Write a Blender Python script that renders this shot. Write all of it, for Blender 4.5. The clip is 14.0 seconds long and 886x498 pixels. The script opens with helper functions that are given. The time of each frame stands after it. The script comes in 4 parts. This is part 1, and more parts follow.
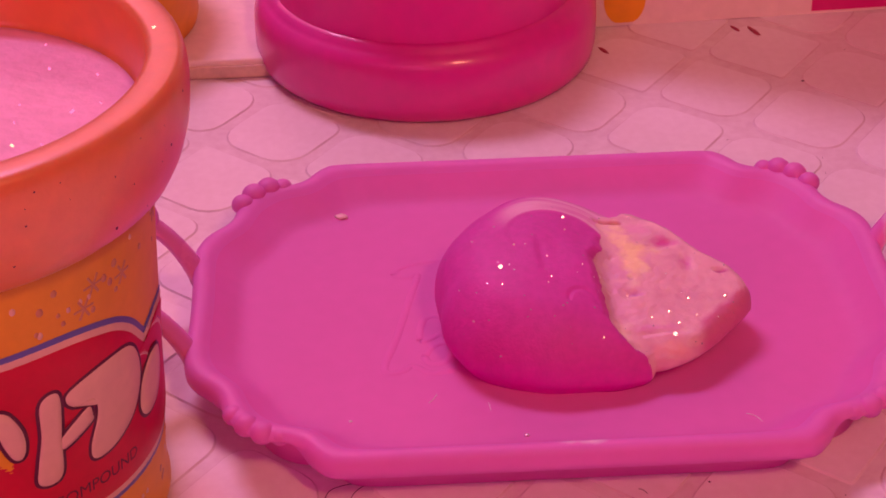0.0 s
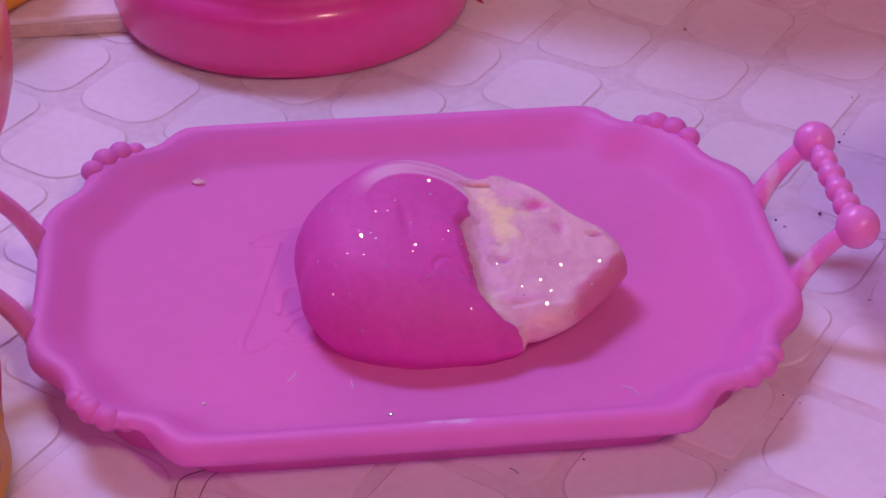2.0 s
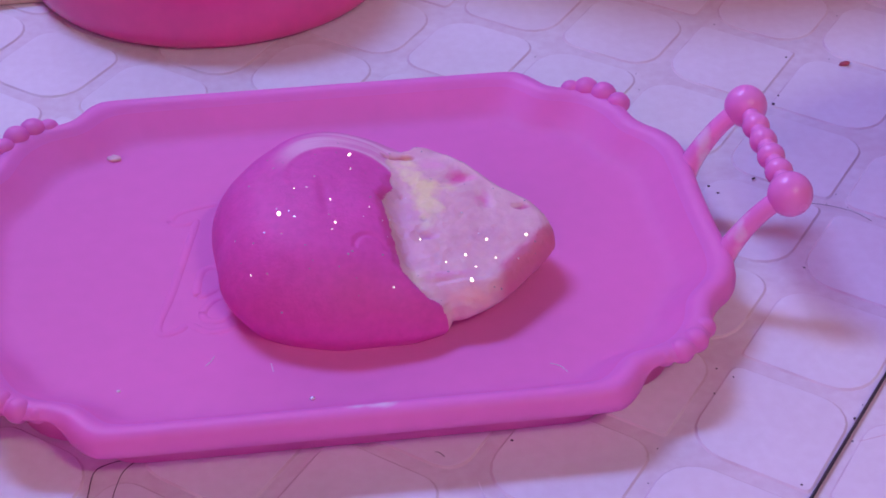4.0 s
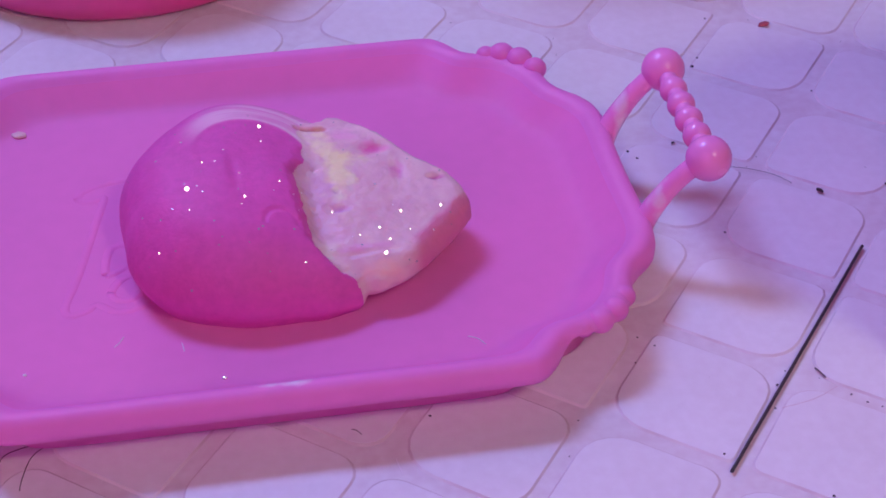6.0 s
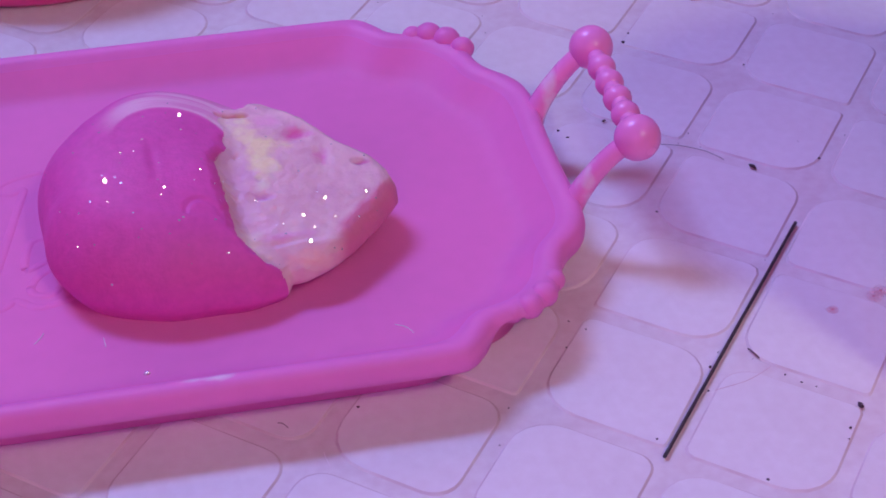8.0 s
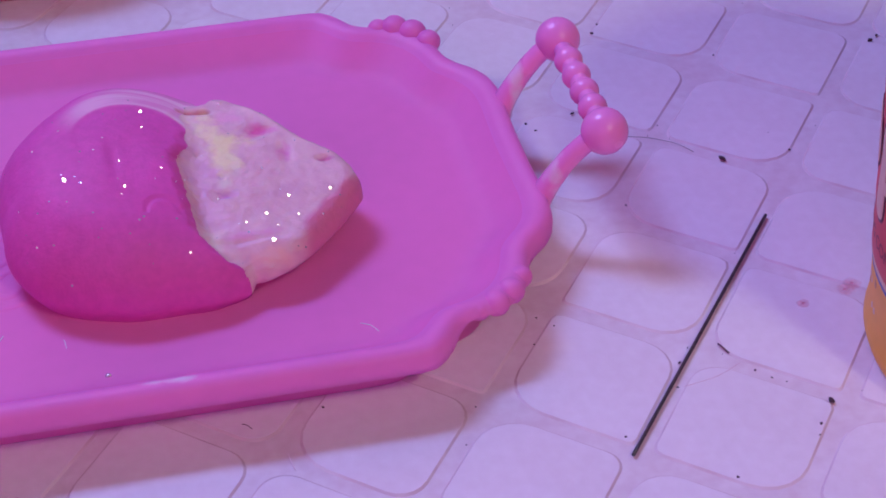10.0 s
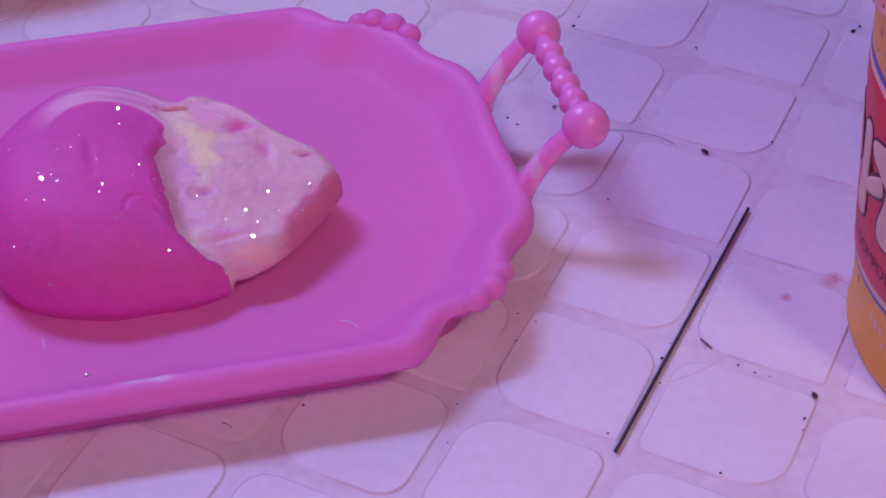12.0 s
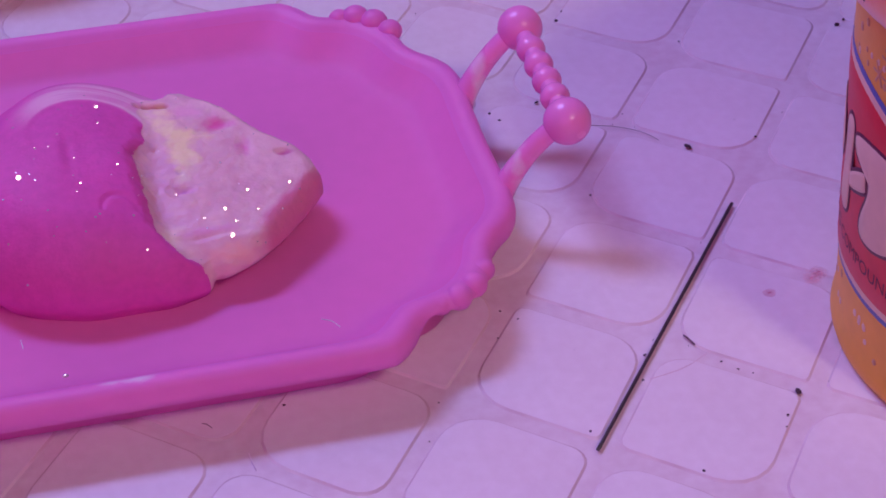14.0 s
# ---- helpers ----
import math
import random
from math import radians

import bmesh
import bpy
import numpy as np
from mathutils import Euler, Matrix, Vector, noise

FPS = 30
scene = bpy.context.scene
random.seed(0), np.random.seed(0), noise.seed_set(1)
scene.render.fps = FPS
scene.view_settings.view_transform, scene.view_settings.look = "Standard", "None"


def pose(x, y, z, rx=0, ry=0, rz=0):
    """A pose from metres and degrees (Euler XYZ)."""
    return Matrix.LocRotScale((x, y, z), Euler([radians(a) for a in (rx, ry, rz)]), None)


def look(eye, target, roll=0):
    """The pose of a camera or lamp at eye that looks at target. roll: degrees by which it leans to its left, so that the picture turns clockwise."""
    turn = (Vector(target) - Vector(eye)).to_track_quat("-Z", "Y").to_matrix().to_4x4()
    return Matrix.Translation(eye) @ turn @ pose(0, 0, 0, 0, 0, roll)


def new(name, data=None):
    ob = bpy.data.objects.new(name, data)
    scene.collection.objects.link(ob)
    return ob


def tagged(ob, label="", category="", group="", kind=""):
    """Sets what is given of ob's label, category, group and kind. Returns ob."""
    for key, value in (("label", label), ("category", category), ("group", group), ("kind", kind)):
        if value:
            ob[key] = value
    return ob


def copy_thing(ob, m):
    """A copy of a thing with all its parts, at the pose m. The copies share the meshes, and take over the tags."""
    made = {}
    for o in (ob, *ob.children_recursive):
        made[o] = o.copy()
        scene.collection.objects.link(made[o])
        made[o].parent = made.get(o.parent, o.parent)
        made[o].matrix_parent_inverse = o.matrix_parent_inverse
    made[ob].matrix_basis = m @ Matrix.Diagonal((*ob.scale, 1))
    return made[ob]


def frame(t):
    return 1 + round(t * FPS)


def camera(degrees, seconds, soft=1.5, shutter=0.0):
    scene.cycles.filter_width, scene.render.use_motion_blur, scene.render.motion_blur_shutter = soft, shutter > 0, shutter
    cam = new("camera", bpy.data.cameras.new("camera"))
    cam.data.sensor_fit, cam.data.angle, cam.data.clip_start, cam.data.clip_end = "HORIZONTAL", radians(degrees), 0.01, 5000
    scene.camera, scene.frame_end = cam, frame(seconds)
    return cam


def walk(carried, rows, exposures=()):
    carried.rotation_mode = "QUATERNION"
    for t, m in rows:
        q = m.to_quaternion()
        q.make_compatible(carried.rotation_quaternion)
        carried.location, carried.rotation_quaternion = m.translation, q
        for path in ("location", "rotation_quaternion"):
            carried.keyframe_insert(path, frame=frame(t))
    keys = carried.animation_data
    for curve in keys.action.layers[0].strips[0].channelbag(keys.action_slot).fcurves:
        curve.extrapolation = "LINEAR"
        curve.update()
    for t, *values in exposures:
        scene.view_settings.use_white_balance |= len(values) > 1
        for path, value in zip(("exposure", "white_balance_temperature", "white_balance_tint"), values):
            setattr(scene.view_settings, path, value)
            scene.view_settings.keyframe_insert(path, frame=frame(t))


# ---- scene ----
cam = camera(25.5, 14.0, soft=1.7)
ROWS = [
    (0, look((-0.03477, -0.30488, 0.20660), (-0.01902, -0.05114, 0.04733), -0.877)),
    (0.5, look((-0.03191, -0.29928, 0.20453), (-0.01479, -0.04787, 0.04174), -0.722)),
    (1, look((-0.02978, -0.29502, 0.20301), (-0.00852, -0.04490, 0.03874), -0.395)),
    (1.5, look((-0.02727, -0.29063, 0.20059), (-0.00141, -0.04148, 0.03550), -0.207)),
    (2, look((-0.02486, -0.28712, 0.20009), (0.00402, -0.03959, 0.03307), -0.202)),
    (2.5, look((-0.02338, -0.28401, 0.19882), (0.00762, -0.03766, 0.03045), -0.244)),
    (3, look((-0.02116, -0.28129, 0.19824), (0.01071, -0.03622, 0.02817), -0.376)),
    (5.5, look((-0.01577, -0.27341, 0.19565), (0.02673, -0.03460, 0.01912), -0.268)),
    (6, look((-0.01415, -0.27203, 0.19462), (0.03034, -0.03428, 0.01714), -0.295)),
    (6.5, look((-0.01240, -0.27071, 0.19465), (0.03389, -0.03441, 0.01571), -0.417)),
    (7, look((-0.01097, -0.26964, 0.19440), (0.03732, -0.03463, 0.01429), -0.447)),
    (7.5, look((-0.00985, -0.26801, 0.19381), (0.03989, -0.03385, 0.01299), -0.439)),
    (8, look((-0.00831, -0.26710, 0.19344), (0.04203, -0.03345, 0.01214), -0.616)),
    (10.5, look((-0.00430, -0.26332, 0.19218), (0.04861, -0.03183, 0.00884), -0.823)),
    (11, look((-0.00386, -0.26305, 0.19233), (0.04936, -0.03195, 0.00858), -0.864)),
    (11.5, look((-0.00361, -0.26262, 0.19219), (0.05006, -0.03184, 0.00817), -0.856)),
    (12, look((-0.00283, -0.26207, 0.19197), (0.05086, -0.03152, 0.00767), -0.928)),
    (12.5, look((-0.00252, -0.26188, 0.19179), (0.05147, -0.03147, 0.00741), -0.985)),
    (13, look((-0.00174, -0.26156, 0.19148), (0.05223, -0.03123, 0.00699), -1.016)),
    (13.5, look((-0.00160, -0.26101, 0.19144), (0.05291, -0.03111, 0.00657), -1.009)),
    (14, look((-0.00086, -0.26061, 0.19130), (0.05392, -0.03099, 0.00616), -1.099)),
]
EXPOSURES = [
    (0.0, -0.13, 26000, 92),
    (1.3, -0.12, 26000, 92),
    (1.8, -0.03, 10400, 36),
    (2.4, 0.06, 6950, 6),
    (3.2, 0.08, 6300, -6),
    (6.5, 0.07, 6350, -11),
    (10.5, 0.03, 6350, -9),
    (12.5, -0.05, 6800, 4),
    (14.0, -0.12, 7000, 17),
]
walk(cam, ROWS, EXPOSURES)

# ---- light: a cool lamp behind on one side, a whiter one in front on the other, two added fills ----
world = bpy.data.worlds.new("room_air")
world.use_nodes = True
world.node_tree.nodes["Background"].inputs["Color"].default_value = (0.8, 0.45, 0.9, 1)
world.node_tree.nodes["Background"].inputs["Strength"].default_value = 0.05
scene.world = world


def area_lamp(name, eye, target, size, power, colour, along_x=None):
    """A round lamp, or a long one whose length lies along the room's x."""
    data = bpy.data.lights.new(name, "AREA")
    data.shape, data.size, data.energy, data.color = "DISK", size, power, colour
    ob = new(name, data)
    m = look(eye, target)
    if along_x:
        data.shape, data.size, data.size_y = "RECTANGLE", along_x, size
        x = Vector((1, 0, 0))
        right, up = m.to_3x3() @ Vector((1, 0, 0)), m.to_3x3() @ Vector((0, 1, 0))
        m = m @ pose(0, 0, 0, 0, 0, math.degrees(math.atan2(x.dot(up), x.dot(right))))
    ob.matrix_world = m
    return ob


area_lamp("cool_tube_lamp", (-0.39, 0.71, 1.30), (0.02, -0.01, 0), 0.22, 17.6, (0.29, 0.33, 1.0), 0.55)
WARM = area_lamp("warm_lamp", (0.47, -1.10, 1.30), (0.14, 0.04, 0), 0.22, 0.95, (1.0, 0.78, 0.70))
WARM.data.spread = math.radians(75)
# unseen pink fill, added low in front to lift the shadows and front faces
area_lamp("pink_fill_lamp", (-0.42, -0.98, 0.60), (0.02, 0, 0), 0.6, 3.5, (0.91, 0.21, 0.92), 0.9)
# unseen lilac area light, added behind to give the plastics their sheen
area_lamp("lilac_sheen_light", (-0.20, 1.0, 0.80), (0.04, 0, 0.1), 0.6, 4.0, (0.84, 0.36, 0.72), 1.3)

# ---- materials ----
MM = 0.001


def mat(name, base, rough=0.5, vary=0.12, grain=400.0, blotch=40.0, bump=0.05, bump_scale=900.0, metal=0.0,
        sss=0.0, sss_r=0.003, coat=0.0, dark=None, spec=0.5):
    m = bpy.data.materials.new(name)
    m.use_nodes = True
    nt = m.node_tree
    n, ln = nt.nodes, nt.links
    b = n["Principled BSDF"]
    b.inputs["Roughness"].default_value = rough
    b.inputs["Metallic"].default_value = metal
    b.inputs["Specular IOR Level"].default_value = spec
    b.inputs["Coat Weight"].default_value = coat
    b.inputs["Coat Roughness"].default_value = 0.12
    if sss:
        b.inputs["Subsurface Weight"].default_value = sss
        b.inputs["Subsurface Radius"].default_value = (1.0, 0.35, 0.6)
        b.inputs["Subsurface Scale"].default_value = sss_r
    tc = n.new("ShaderNodeTexCoord")
    a1 = n.new("ShaderNodeTexNoise")
    a1.inputs["Scale"].default_value, a1.inputs["Detail"].default_value = blotch, 5
    a2 = n.new("ShaderNodeTexNoise")
    a2.inputs["Scale"].default_value, a2.inputs["Detail"].default_value = grain, 3
    ln.new(tc.outputs["Object"], a1.inputs["Vector"])
    ln.new(tc.outputs["Object"], a2.inputs["Vector"])
    add = n.new("ShaderNodeMath")
    add.operation = "ADD"
    ln.new(a1.outputs["Fac"], add.inputs[0])
    ln.new(a2.outputs["Fac"], add.inputs[1])
    ramp = n.new("ShaderNodeValToRGB")
    d = dark or tuple(c * (1 - vary * 2) for c in base)
    ramp.color_ramp.elements[0].position, ramp.color_ramp.elements[1].position = 0.35, 0.65
    ramp.color_ramp.elements[0].color = (*d, 1)
    ramp.color_ramp.elements[1].color = (*base, 1)
    half = n.new("ShaderNodeMath")
    half.operation = "MULTIPLY"
    half.inputs[1].default_value = 0.5
    ln.new(add.outputs[0], half.inputs[0])
    ln.new(half.outputs[0], ramp.inputs["Fac"])
    ln.new(ramp.outputs["Color"], b.inputs["Base Color"])
    rr = n.new("ShaderNodeMapRange")
    rr.inputs["To Min"].default_value, rr.inputs["To Max"].default_value = max(rough - 0.1, 0.03), min(rough + 0.12, 1)
    ln.new(a1.outputs["Fac"], rr.inputs["Value"])
    ln.new(rr.outputs["Result"], b.inputs["Roughness"])
    if bump:
        a3 = n.new("ShaderNodeTexNoise")
        a3.inputs["Scale"].default_value, a3.inputs["Detail"].default_value = bump_scale, 4
        ln.new(tc.outputs["Object"], a3.inputs["Vector"])
        bp = n.new("ShaderNodeBump")
        bp.inputs["Strength"].default_value, bp.inputs["Distance"].default_value = bump, 0.001
        ln.new(a3.outputs["Fac"], bp.inputs["Height"])
        ln.new(bp.outputs["Normal"], b.inputs["Normal"])
    return m


def let_through(m, colour, share):
    """Thin plastic that lets part of the light through, scattered."""
    nt = m.node_tree
    n, ln = nt.nodes, nt.links
    tl = n.new("ShaderNodeBsdfTranslucent")
    tl.inputs["Color"].default_value = (*colour, 1)
    mix = n.new("ShaderNodeMixShader")
    mix.inputs["Fac"].default_value = share
    out = n["Material Output"]
    ln.new(n["Principled BSDF"].outputs[0], mix.inputs[1])
    ln.new(tl.outputs[0], mix.inputs[2])
    ln.new(mix.outputs[0], out.inputs["Surface"])


PINK = mat("pink_plastic", (0.96, 0.265, 0.67), 0.56, 0.03, 300, 30, 0.03, 700, spec=0.4)
let_through(PINK, (1.0, 0.24, 0.66), 0.25)
RIM = mat("rim_pink_plastic", (0.96, 0.285, 0.70), 0.48, 0.03, 300, 30, 0.03, 700, spec=0.5)
let_through(RIM, (1.0, 0.34, 0.88), 0.28)
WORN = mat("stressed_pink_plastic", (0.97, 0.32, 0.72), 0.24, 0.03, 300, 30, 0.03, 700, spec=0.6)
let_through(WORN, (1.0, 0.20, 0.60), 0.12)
DOUGH = mat("magenta_dough", (0.76, 0.10, 0.45), 0.58, 0.07, 700, 60, 0.12, 1800, sss=0.15, sss_r=0.002, spec=0.4)
PALE = mat("pale_dough", (0.84, 0.59, 0.56), 0.5, 0.1, 420, 130, 0.2, 700, dark=(0.73, 0.43, 0.48), sss=0.2, sss_r=0.002)


def patches(m, spots):
    """Lay soft-edged coloured patches, at places in the thing, over the base colour of m."""
    nt = m.node_tree
    n, ln = nt.nodes, nt.links
    b = n["Principled BSDF"]
    colour = b.inputs["Base Color"].links[0].from_socket
    tc = n.new("ShaderNodeTexCoord")
    wob = n.new("ShaderNodeTexNoise")
    wob.inputs["Scale"].default_value, wob.inputs["Detail"].default_value = 260, 5
    ln.new(tc.outputs["Object"], wob.inputs["Vector"])
    for (x, y), (rx, ry), c, strength in spots:
        mp = n.new("ShaderNodeVectorMath")
        mp.operation = "SUBTRACT"
        mp.inputs[1].default_value = (x * MM, y * MM, 0)
        ln.new(tc.outputs["Object"], mp.inputs[0])
        sc = n.new("ShaderNodeVectorMath")
        sc.operation = "MULTIPLY"
        sc.inputs[1].default_value = (1000 / rx, 1000 / ry, 0)
        ln.new(mp.outputs[0], sc.inputs[0])
        le = n.new("ShaderNodeVectorMath")
        le.operation = "LENGTH"
        ln.new(sc.outputs[0], le.inputs[0])
        ad = n.new("ShaderNodeMath")
        ad.operation = "MULTIPLY_ADD"
        ad.inputs[1].default_value = 3.6
        ln.new(wob.outputs["Fac"], ad.inputs[0])
        ln.new(le.outputs["Value"], ad.inputs[2])
        mr = n.new("ShaderNodeMapRange")
        mr.inputs["From Min"].default_value, mr.inputs["From Max"].default_value = 3.05, 2.1
        mr.inputs["To Max"].default_value = strength
        ln.new(ad.outputs[0], mr.inputs["Value"])
        mx = n.new("ShaderNodeMix")
        mx.data_type = "RGBA"
        sock_a, sock_b = [sock for sock in mx.inputs if sock.type == "RGBA"]
        sock_b.default_value = (*c, 1)
        ln.new(mr.outputs["Result"], mx.inputs["Factor"])
        ln.new(colour, sock_a)
        colour = [sock for sock in mx.outputs if sock.type == "RGBA"][0]
    ln.new(colour, b.inputs["Base Color"])


# marbling of the dough; patches on the dents and cleft also paint in their shade
patches(PALE, [ ((16.8, -16.7), (1.2, 1.3), (0.86, 0.80, 0.60), 0.8),
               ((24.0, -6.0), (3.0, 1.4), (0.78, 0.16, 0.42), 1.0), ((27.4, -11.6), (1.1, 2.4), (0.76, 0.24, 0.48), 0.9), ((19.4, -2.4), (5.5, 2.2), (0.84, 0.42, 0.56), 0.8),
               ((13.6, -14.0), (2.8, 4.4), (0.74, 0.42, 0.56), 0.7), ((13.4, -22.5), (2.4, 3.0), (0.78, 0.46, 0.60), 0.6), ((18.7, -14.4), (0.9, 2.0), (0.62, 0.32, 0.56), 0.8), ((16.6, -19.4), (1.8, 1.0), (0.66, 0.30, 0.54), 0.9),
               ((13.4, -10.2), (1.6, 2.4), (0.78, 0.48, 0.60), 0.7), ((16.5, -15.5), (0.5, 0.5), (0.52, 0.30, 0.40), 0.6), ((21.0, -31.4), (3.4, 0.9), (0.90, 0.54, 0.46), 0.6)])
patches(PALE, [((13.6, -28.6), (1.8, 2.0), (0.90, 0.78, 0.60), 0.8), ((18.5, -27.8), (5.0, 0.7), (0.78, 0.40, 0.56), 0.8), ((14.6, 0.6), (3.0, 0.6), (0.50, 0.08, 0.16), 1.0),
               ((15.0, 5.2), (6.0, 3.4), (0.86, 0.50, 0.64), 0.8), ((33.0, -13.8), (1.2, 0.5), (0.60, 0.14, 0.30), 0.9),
               ((18.2, -8.6), (3.4, 5.0), (0.93, 0.88, 0.44), 0.9), ((15.2, -3.0), (2.6, 4.4), (0.92, 0.84, 0.48), 0.9), ((18.6, -13.4), (1.8, 3.0), (0.92, 0.86, 0.50), 0.7)])


def shaded_end(m, colour, place, facing):
    """Put the shade of the dough's steep end into its colour, past a line across it."""
    nt = m.node_tree
    n, ln = nt.nodes, nt.links
    b = n["Principled BSDF"]
    tc = n.new("ShaderNodeTexCoord")
    sub = n.new("ShaderNodeVectorMath")
    sub.operation = "SUBTRACT"
    sub.inputs[1].default_value = (place[0] * MM, place[1] * MM, 0)
    dot = n.new("ShaderNodeVectorMath")
    dot.operation = "DOT_PRODUCT"
    dot.inputs[1].default_value = (facing[0] * 1000, facing[1] * 1000, 0)
    wob = n.new("ShaderNodeTexNoise")
    wob.inputs["Scale"].default_value = 300
    ad = n.new("ShaderNodeMath")
    ad.operation = "MULTIPLY_ADD"
    ad.inputs[1].default_value = 1.6
    mr = n.new("ShaderNodeMapRange")
    mr.interpolation_type = "SMOOTHSTEP"
    mr.inputs["From Min"].default_value, mr.inputs["From Max"].default_value, mr.inputs["To Max"].default_value = 0.5, 1.8, 0.9
    mx = n.new("ShaderNodeMix")
    mx.data_type = "RGBA"
    sock_a, sock_b = [k for k in mx.inputs if k.type == "RGBA"]
    sock_b.default_value = (*colour, 1)
    ln.new(tc.outputs["Object"], sub.inputs[0])
    ln.new(tc.outputs["Object"], wob.inputs["Vector"])
    ln.new(sub.outputs[0], dot.inputs[0])
    ln.new(wob.outputs["Fac"], ad.inputs[0])
    ln.new(dot.outputs["Value"], ad.inputs[2])
    ln.new(ad.outputs[0], mr.inputs["Value"])
    sp = n.new("ShaderNodeSeparateXYZ")
    side = n.new("ShaderNodeMapRange")
    side.interpolation_type = "SMOOTHSTEP"
    side.inputs["From Min"].default_value, side.inputs["From Max"].default_value = (place[0] - 0.8) * MM, (place[0] + 2.0) * MM
    both = n.new("ShaderNodeMath")
    both.operation = "MULTIPLY"
    ln.new(tc.outputs["Object"], sp.inputs[0])
    ln.new(sp.outputs["X"], side.inputs["Value"])
    ln.new(mr.outputs["Result"], both.inputs[0])
    ln.new(side.outputs["Result"], both.inputs[1])
    ln.new(both.outputs[0], mx.inputs["Factor"])
    ln.new(b.inputs["Base Color"].links[0].from_socket, sock_a)
    ln.new([k for k in mx.outputs if k.type == "RGBA"][0], b.inputs["Base Color"])


# pinker dough, darkened as the end faces away from the cool lamp
shaded_end(PALE, (0.68, 0.19, 0.32), (26.6, -26.5), (0.67, -0.74))


def streaks(m, colour, centre=(4.2, -9.2)):
    """Marble pale concentric streaks into the dough round a fold."""
    nt = m.node_tree
    n, ln = nt.nodes, nt.links
    b = n["Principled BSDF"]
    base = b.inputs["Base Color"].links[0].from_socket

    def calc(op, a, c=None, d=None):
        k = n.new("ShaderNodeMath")
        k.operation = op
        for sock, val in zip(k.inputs, (a, c, d)):
            if isinstance(val, (int, float)):
                sock.default_value = val
            elif val is not None:
                ln.new(val, sock)
        return k.outputs[0]

    def ease(v, a, c):
        k = n.new("ShaderNodeMapRange")
        k.interpolation_type = "SMOOTHSTEP"
        k.inputs["From Min"].default_value, k.inputs["From Max"].default_value = a, c
        ln.new(v, k.inputs["Value"])
        return k.outputs["Result"]

    tc = n.new("ShaderNodeTexCoord")
    sp = n.new("ShaderNodeSeparateXYZ")
    ln.new(tc.outputs["Object"], sp.inputs[0])
    x = calc("MULTIPLY_ADD", sp.outputs["X"], 1000.0, -centre[0])
    y = calc("MULTIPLY_ADD", sp.outputs["Y"], 1000.0, -centre[1])
    r = calc("SQRT", calc("ADD", calc("MULTIPLY", x, x), calc("MULTIPLY", y, y)))
    an = calc("ARCTAN2", y, x)
    cb = n.new("ShaderNodeCombineXYZ")
    ln.new(calc("MULTIPLY", r, 0.75), cb.inputs["X"])
    ln.new(calc("MULTIPLY", an, 0.55), cb.inputs["Y"])
    nz = n.new("ShaderNodeTexNoise")
    nz.inputs["Scale"].default_value, nz.inputs["Detail"].default_value = 1.1, 2
    ln.new(cb.outputs[0], nz.inputs["Vector"])
    stripe = calc("MULTIPLY_ADD", ease(nz.outputs["Fac"], 0.36, 0.60), 0.55, 0.45)
    wide = calc("MULTIPLY_ADD", an, -3.4, 22.0)
    band = calc("MULTIPLY", ease(r, 9.0, 9.9), calc("SUBTRACT", 1.0, ease(calc("SUBTRACT", r, wide), -3.0, 1.2)))
    turn = calc("MULTIPLY", ease(an, -0.3, 0.2), calc("SUBTRACT", 1.0, ease(an, 2.0, 3.1)))
    fac = calc("MULTIPLY", calc("MULTIPLY", band, turn), calc("MULTIPLY_ADD", stripe, 0.78, calc("MULTIPLY", ease(an, 1.3, 0.3), 0.28)))
    mx = n.new("ShaderNodeMix")
    mx.data_type = "RGBA"
    sock_a, sock_b = [k for k in mx.inputs if k.type == "RGBA"]
    sock_b.default_value = (*colour, 1)
    ln.new(fac, mx.inputs["Factor"])
    ln.new(base, sock_a)
    ln.new([k for k in mx.outputs if k.type == "RGBA"][0], b.inputs["Base Color"])


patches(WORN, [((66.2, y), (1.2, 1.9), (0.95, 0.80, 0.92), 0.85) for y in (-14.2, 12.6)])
patches(RIM, [((3.0, -46.6), (2.4, 0.8), (0.96, 0.84, 0.94), 1.0), ((-0.2, -46.5), (2.2, 0.5), (0.95, 0.78, 0.92), 0.9)])
streaks(DOUGH, (0.87, 0.61, 0.69))
GLITTER = mat("glitter_flake", (0.95, 0.93, 0.95), 0.25, 0.02, 500, 60, 0.0, metal=0.6, spec=1.0)
SHEET = mat("white_vinyl", (0.80, 0.77, 0.76), 0.42, 0.08, 420, 70, 0.05, 500, dark=(0.70, 0.62, 0.62))
TILE = mat("tile_vinyl", (0.83, 0.81, 0.81), 0.33, 0.05, 420, 40, 0.06, 500, dark=(0.77, 0.73, 0.73))
GRIME = mat("grimy_edge", (0.80, 0.75, 0.74), 0.6, 0.25, 120, 45, 0.0, dark=(0.60, 0.48, 0.48))
BLACK = mat("black_lead", (0.05, 0.05, 0.06), 0.32, 0.2, 900, 200, 0.1, 3000)
YELLOW = mat("yellow_can", (0.86, 0.45, 0.05), 0.42, 0.06, 300, 40, 0.04, 900)
LID = mat("orange_lid", (0.95, 0.31, 0.09), 0.42, 0.06, 300, 40, 0.08, 900, sss=0.35, sss_r=0.005, coat=1.0)
LID.node_tree.nodes["Principled BSDF"].inputs["Coat IOR"].default_value = 1.75
LID.node_tree.nodes["Principled BSDF"].inputs["Coat Roughness"].default_value = 0.28
FILM = mat("pink_film", (0.92, 0.47, 0.64), 0.34, 0.08, 300, 60, 0.3, 500, coat=0.5)
